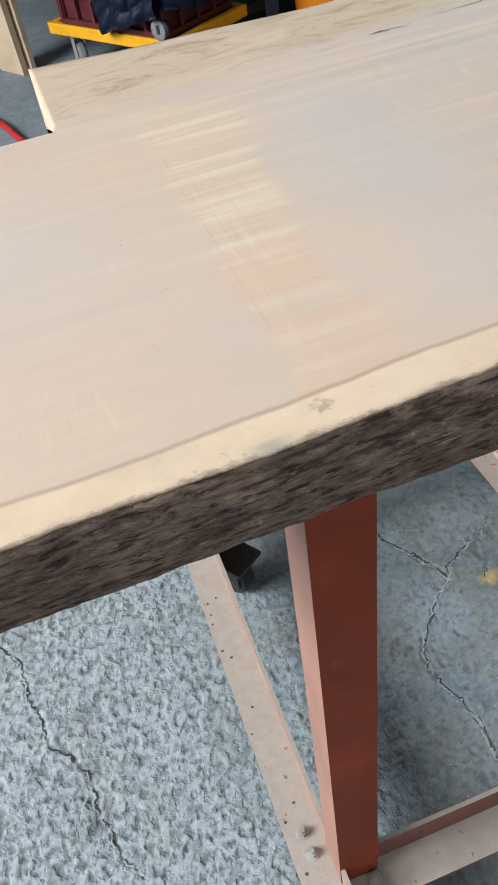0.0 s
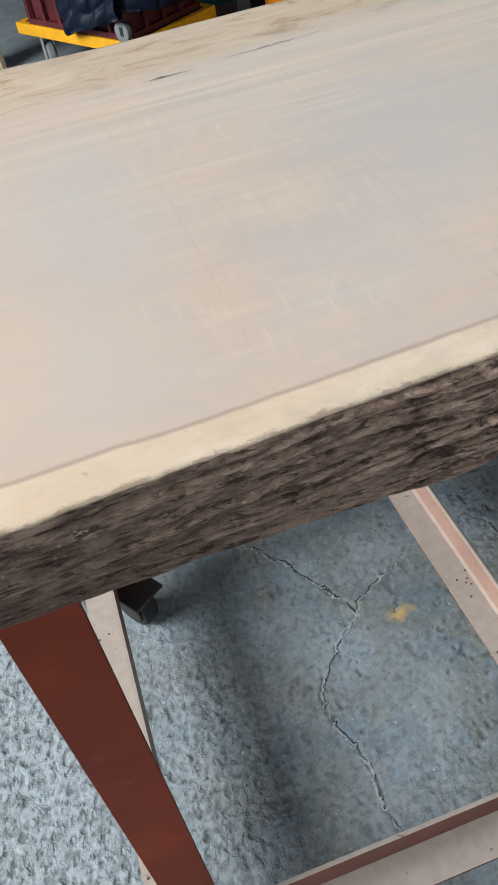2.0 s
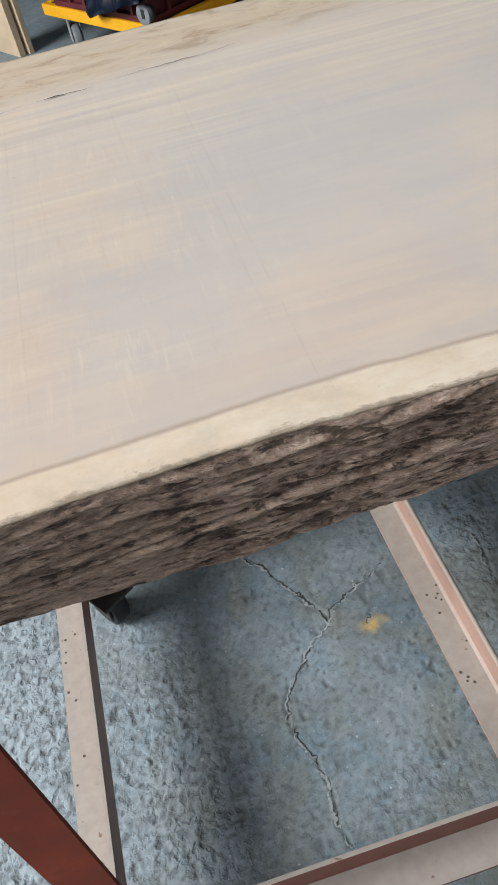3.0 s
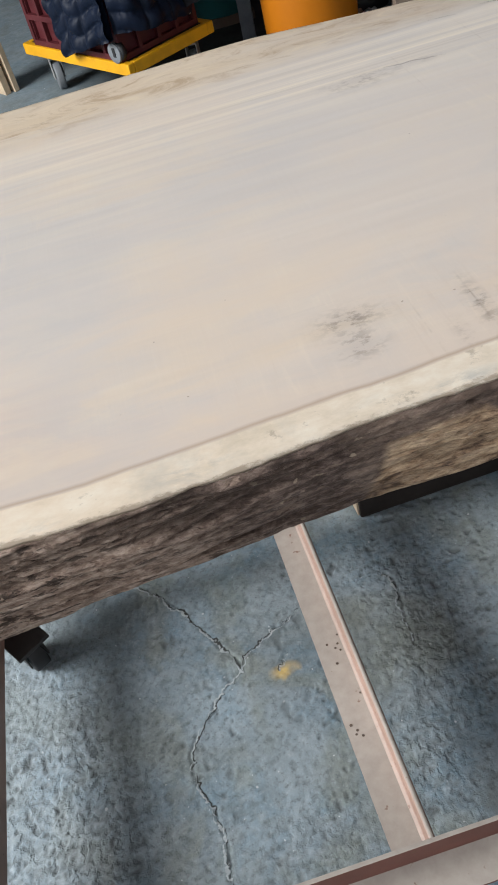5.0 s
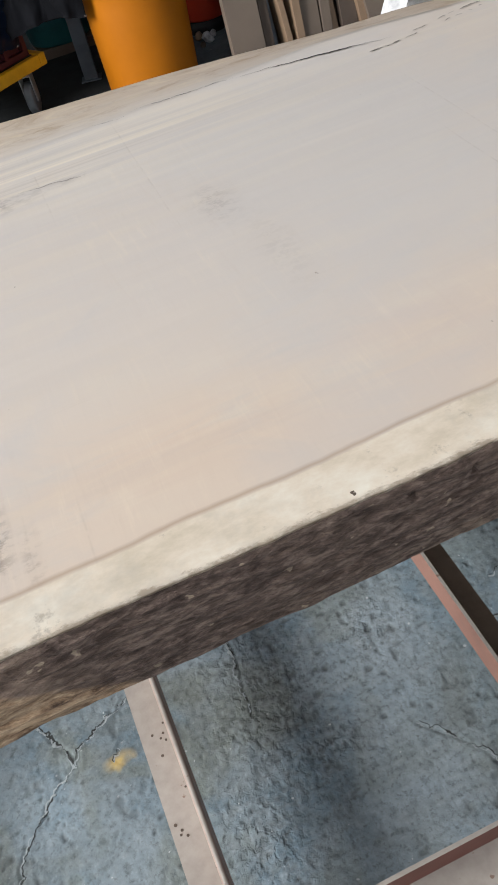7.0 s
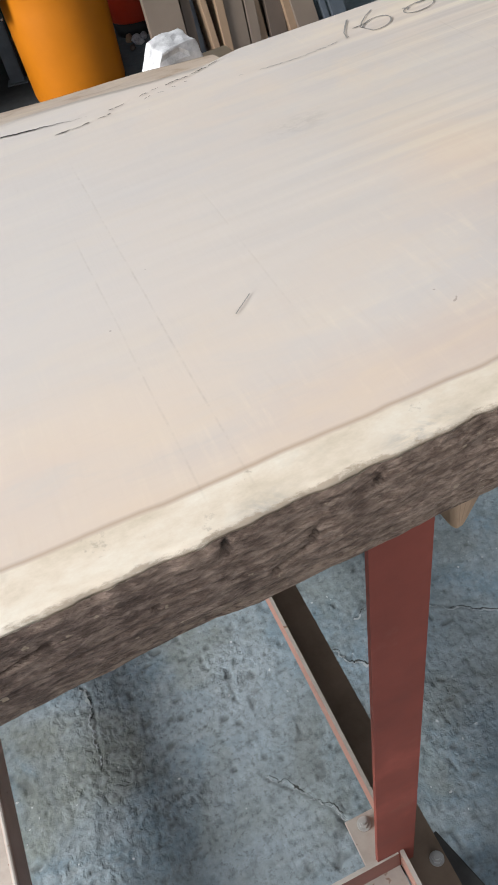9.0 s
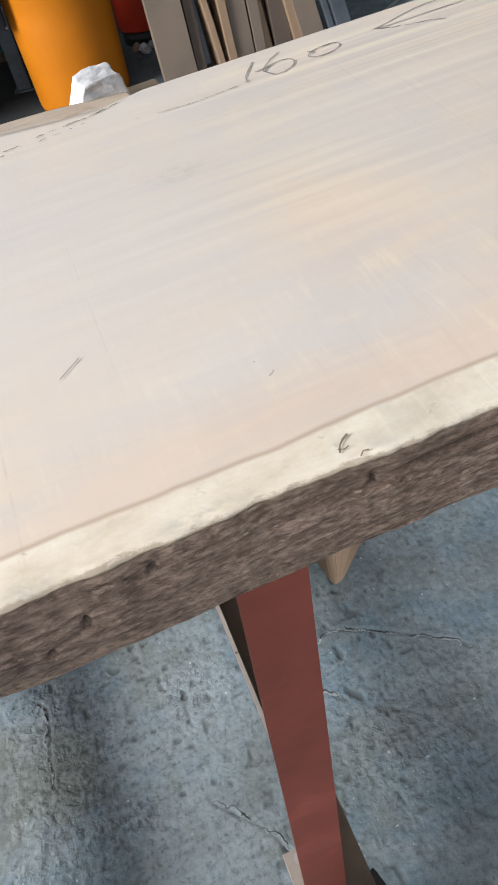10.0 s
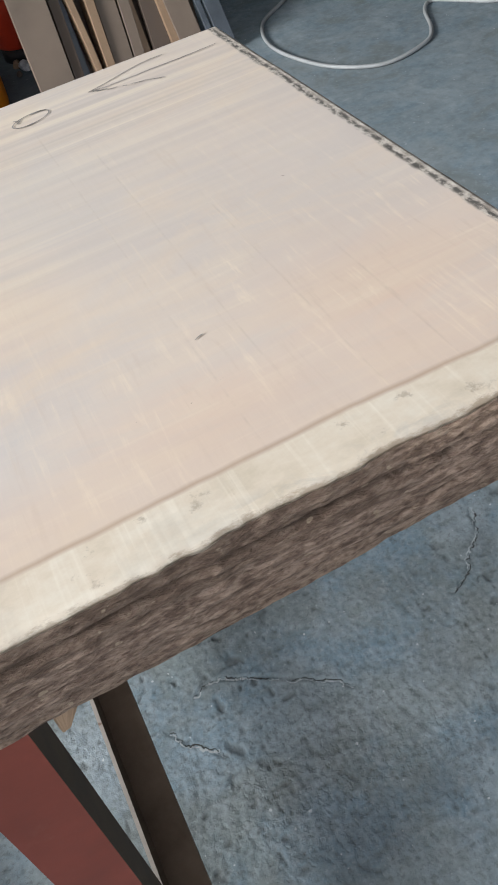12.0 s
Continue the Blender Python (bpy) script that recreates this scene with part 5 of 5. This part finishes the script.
part("crate_floor", one_box((X0, Y0, 0.0), (X1, Y1, 0.008)), M_CRATE, crate)

spare = thing("spare_wheel", (0.715, 2.66, 0.2), "pale grey caster wheel plate standing on the trolley deck", "caster", turn=31.6)
bm = cyl(bmesh.new(), 0.034, 0.010, pose(-0.006, 0.055, 0.034, 0, 90, 0), 32, bevel=0.002)
part("disc", bm, M_GREYWHEEL, spare, "", True)
part("slot", one_box((-0.0135, 0.045, 0.022), (-0.0105, 0.060, 0.052), 0.001), M_RUBBER, spare, "dark slot in the disc")
part("hub", cyl(bmesh.new(), 0.03, 0.02, pose(0.006, 0.045, 0.036, 0, 90, 0), 24), M_RUBBER, spare, "", True)

# puffer jacket over the crate: a quilted cloth that follows a line round the load
jacket = thing("puffer_jacket", (0.715, 2.66, 0.2), "navy quilted puffer jacket draped over the crate on the trolley", "jacket", turn=31.6)


def quilted(name, line, hem, top, cols, rows, puff, label, material=M_NAVY, seed=0):
    """Cloth along a ground line (x, y), from hem(s) up to top, with sewn quilts. Two skins."""
    pts = np.array(line, float)
    seg = np.hypot(*np.diff(pts, axis=0).T)
    cum = np.concatenate([[0], np.cumsum(seg)])
    s = np.linspace(0, 1, 90)
    px, py = np.interp(s * cum[-1], cum, pts[:, 0]), np.interp(s * cum[-1], cum, pts[:, 1])
    for _ in range(4):
        px[1:-1], py[1:-1] = (px[:-2] + px[1:-1] + px[2:]) / 3, (py[:-2] + py[1:-1] + py[2:]) / 3
    tx, ty = np.gradient(px), np.gradient(py)
    ln = np.hypot(tx, ty)
    nx, ny = ty / ln, -tx / ln
    v = np.linspace(0, 1, 60)
    S, V = np.meshgrid(s, v, indexing="ij")
    h = np.interp(S, *hem)
    Z = h + (top - h) * V
    q = np.abs(np.sin(np.pi * cols * (S + 0.03 * np.sin(9 * V + seed)))) * np.abs(np.sin(np.pi * rows * (V + 0.025 * np.sin(11 * S + seed))))
    wr = fractal(S * 14 + seed, V * 9, 100 + seed, 4) - 0.5
    fold = fractal(S * 5 + seed, V * 2.5, 120 + seed, 2) - 0.5
    off = puff * q ** 0.45 + 0.006 * wr + 0.05 * fold
    out = np.stack([px[:, None] + nx[:, None] * off, py[:, None] + ny[:, None] * off, Z - 0.2 + 0.008 * wr], -1)
    inn = np.stack([px[:, None] - nx[:, None] * 0.012 + 0 * off, py[:, None] - ny[:, None] * 0.012 + 0 * off, Z - 0.2], -1)
    A = np.concatenate([out, inn[:, ::-1], out[:, :1]], 1)
    me = sheet(name, A[..., 0], A[..., 1], A[..., 2], material, True)
    ob = new(name, me)
    ob.parent = jacket
    return tagged(ob, label)


quilted("sleeve", [(-0.03, 0.34), (-0.045, 0.18), (-0.03, 0.02)], ((0, 0.08, 0.35, 1), (0.225, 0.205, 0.235, 0.285)), 0.66, 3, 7, 0.022, "navy quilted sleeve", seed=1)
quilted("jacket_body", [(-0.01, 0.02), (0.05, -0.025), (0.17, -0.03), (0.30, -0.02)], ((0, 0.5, 1), (0.30, 0.285, 0.262)), 0.66, 3, 6, 0.020, "navy quilted body with a straight hem", seed=4)
quilted("jacket_flap", [(0.27, -0.02), (0.32, -0.12), (0.40, -0.20), (0.455, -0.215)], ((0, 0.4, 0.7, 1), (0.29, 0.325, 0.325, 0.305)), 0.66, 2, 3, 0.006, "dark lining of the jacket's open front", M_BLACK, seed=9)
bm = cyl(bmesh.new(), 0.004, 0.003, pose(0.452, -0.222, 0.112, 90, 0, 0), 12)
part("snap_button", bm, M_STEEL, jacket, "small steel snap button")
bm = cyl(bmesh.new(), 0.004, 0.003, pose(0.285, -0.030, 0.068, 90, 0, 0), 12)
part("snap_button", bm, M_STEEL, jacket, "small steel snap button")
sack = thing("black_bag", (0.715, 2.66, 0.2), "black cloth bag filling the crate under the jacket", "bag", turn=31.6)
bm = one_box((0.03, 0.06, 0.009), (0.345, 0.585, 0.44), 0.05)
bmesh.ops.subdivide_edges(bm, edges=bm.edges[:], cuts=2, use_grid_fill=True)
for v in bm.verts:
    v.co += Vector((0.4, 0.4, 0.6)) * 0.02 * noise.noise(v.co * 9)
part("bag_body", bm, M_BLACK, sack, "", True)

# ---- barrel, canister, stool leg and boards behind ----
barrel = thing("barrel", (1.407, 2.80, 0.0), "tall orange plastic barrel standing on the floor", "barrel")
bm = bmesh.new()
rings = [(0.1592, 0.0), (0.1718, 0.006), (0.1747, 0.02), (0.1833, 0.30), (0.1862, 0.52), (0.1930, 0.525), (0.1959, 0.545), (0.1930, 0.565), (0.1872, 0.57), (0.1891, 0.78), (0.1988, 0.785), (0.1988, 0.81), (0.1833, 0.812), (0.1795, 0.78), (0.1737, 0.30), (0.1641, 0.03)]
prev = None
for r, z in rings:
    r *= 0.955
    ring = [bm.verts.new((r * math.cos(2 * math.pi * k / 72), r * math.sin(2 * math.pi * k / 72), z)) for k in range(72)]
    if prev:
        for k in range(72):
            bm.faces.new((prev[k], prev[(k + 1) % 72], ring[(k + 1) % 72], ring[k]))
    else:
        bm.faces.new(list(reversed(ring)))
    prev = ring
bm.faces.new(prev)
part("barrel_body", bm, M_ORANGE, barrel, "", True)

canister = thing("red_canister", (1.745, 3.18, 0.0), "dim red plastic canister behind the leaning planks", "canister")
part("canister_body", cyl(bmesh.new(), 0.10, 0.5, pose(0, 0, 0.30), 32, 0.105, 0.012), M_REDPLASTIC, canister, "", True)
part("canister_base", cyl(bmesh.new(), 0.09, 0.05, pose(0, 0, 0.025), 32), M_RUBBER, canister, "black base ring", True)
for k, (x, y, r) in enumerate(((1.70, 3.02, 0.028), (1.675, 3.07, 0.02), (1.735, 3.06, 0.018), (1.665, 2.98, 0.014))):
    rub = thing("rubble_piece", (x, y, 0), "small pale lump of rubble on the floor", "rubble", "rubble by the barrel")
    bm = bmesh.new()
    bmesh.ops.create_icosphere(bm, subdivisions=2, radius=r)
    for v in bm.verts:
        v.co *= 0.8 + 0.5 * noise.noise(v.co * 40 + Vector((k * 5, 0, 0)))
        v.co.z = max(v.co.z + r * 0.6, -0.001)
    part("lump", bm, [M_STONE, M_PLANKB, M_STONE, M_PLANKC][k], rub)

stool = thing("steel_post", (1.215, 3.045, 0.0), "blue-grey folded steel post standing beside the barrel", "post")
pts = [(-0.026, 0.016), (-0.026, -0.016), (0.026, -0.016), (0.026, 0.016), (0.022, 0.016), (0.022, -0.012), (-0.022, -0.012), (-0.022, 0.016)]
part("channel", profile_bar(pts, 0.75, pose(0, 0, 0.004, 0, 0, -15)), M_BLUEGREY, stool)
part("foot_plate", one_box((-0.04, -0.03, 0.0), (0.04, 0.03, 0.005), 0.001, pose(0, 0, 0, 0, 0, -15)), M_BLUEGREY, stool)
tub = thing("teal_tub", (1.20, 3.52, 0.0), "teal plastic tub standing in the shade", "tub")
part("tub_body", cyl(bmesh.new(), 0.13, 0.26, pose(0, 0, 0.17), 32, 0.16, 0.01), M_TEAL, tub, "", True)
part("tub_base", one_box((-0.12, -0.12, 0.0), (0.12, 0.12, 0.041), 0.004), M_PLANKC, tub, "dark wooden base under the tub")


def board(name, label, place, size, tilt, material, group="leaning planks", turn=0.0, side=0.0):
    ob = thing(name, place, label, "plank", group, turn)
    bm = one_box((0, 0, 0), size, 0.0015)
    bmesh.ops.subdivide_edges(bm, edges=[e for e in bm.edges if abs(e.verts[0].co.z - e.verts[1].co.z) > size[2] * 0.5], cuts=6)
    for v in bm.verts:
        v.co.x += 0.004 * noise.noise(Vector((place[0] * 30, v.co.z * 3, 0)))
        v.co.y += 0.003 * noise.noise(Vector((place[0] * 30 + 9, v.co.z * 3, 0)))
    bmesh.ops.transform(bm, matrix=pose(0, 0, 0, -tilt, side, 0), verts=bm.verts)
    low = min(v.co.z for v in bm.verts)
    bmesh.ops.transform(bm, matrix=Matrix.Translation((0, 0, -low)), verts=bm.verts)
    part("board", bm, material, ob)
    return ob


GREY, DARK, TAN = "rough grey-brown plank leaning by the wall", "dark brown plank leaning among others", "tan sawn plank leaning among others"
# The wide last board is an added dark backing for the shaded gaps.
for x, y, w, th, tilt, side, mat, lab in (
    (1.664, 2.58, 0.120, 0.034, 11, 0.0, M_PLANKA, GREY), (1.788, 2.60, 0.033, 0.10, 12, 1.0, M_PLANKC, DARK), (1.828, 2.66, 0.028, 0.11, 13, -1.0, M_BLUEGREY, "blue-grey board leaning among the planks"),
    (1.869, 2.58, 0.020, 0.10, 11, -5.0, M_PLANKB, TAN), (1.903, 2.57, 0.028, 0.09, 11, 0.0, M_PLANKB, TAN), (1.933, 2.58, 0.066, 0.028, 12, 0.5, M_PLANKA, GREY),
    (2.004, 2.58, 0.037, 0.08, 11, 0.5, M_PLANKA, GREY), (2.046, 2.60, 0.028, 0.09, 13, -4.0, M_PLANKB, TAN), (2.081, 2.58, 0.061, 0.03, 11, -1.0, M_PLANKC, DARK),
    (2.148, 2.56, 0.026, 0.09, 11, -6.0, M_PLANKB, TAN), (2.179, 2.54, 0.078, 0.028, 12, -8.0, M_PLANKA, GREY), (1.70, 2.70, 0.60, 0.025, 13, 0.0, M_PLANKC, "dark wide backing board added for the shade between the planks")):
    board("plank", lab, (x, y, 0), (w, th, 0.95), tilt, mat, side=side)
for x, y, w in ((2.277, 2.52, 0.018), (2.30, 2.50, 0.050)):
    board("steel_bar", "grey steel bar leaning beside the planks", (x, y, 0), (w, 0.02, 0.9), 14, M_BLUEGREY, "leaning bars", side=-9)
d = math.degrees(math.atan2(-0.13, 0.084))
for k, (x, y, w) in enumerate(((0.120, 3.470, 0.155), (0.158, 3.487, 0.162))):
    ob = thing("standing_board", (x, y, 0), "pale sawn pine board standing upright on the floor", "board", "standing boards", d)
    bm = one_box((0, 0.0, 0), (w, 0.028 if k == 0 else 0.022, 1.25), 0.002, pose(0, 0, 0.004, 2.2, 1.6, 0))
    part("board", bm, M_PINE, ob)

# ---- hoses on the floor ----
hose = thing("air_hose", (2.6, 2.2, 0.0), "pale grey rubber hose lying in a loose loop on the floor", "hose")
pts = [(2.95, 2.95), (2.80, 2.86), (2.649, 2.736), (2.50, 2.61), (2.431, 2.40), (2.469, 2.165), (2.556, 2.033), (2.653, 1.99), (2.794, 2.026), (2.865, 2.10), (2.932, 2.233), (2.997, 2.284), (3.064, 2.19), (3.13, 2.102), (3.30, 1.98)]
part("hose_line", tube([(x - 2.6, y - 2.2, 0.0075) for x, y in pts], 0.0065), M_HOSE, hose, "", True)
red = thing("red_hose", (0.0, 2.8, 0.0), "red rubber hose lying on the floor", "hose")
part("hose_line", tube([(x, y - 2.8, 0.011) for x, y in ((-0.30, 3.45), (-0.10, 3.18), (0.053, 2.875), (0.105, 2.68), (0.20, 2.42), (0.42, 2.2))], 0.012), M_REDHOSE, red, "", True)
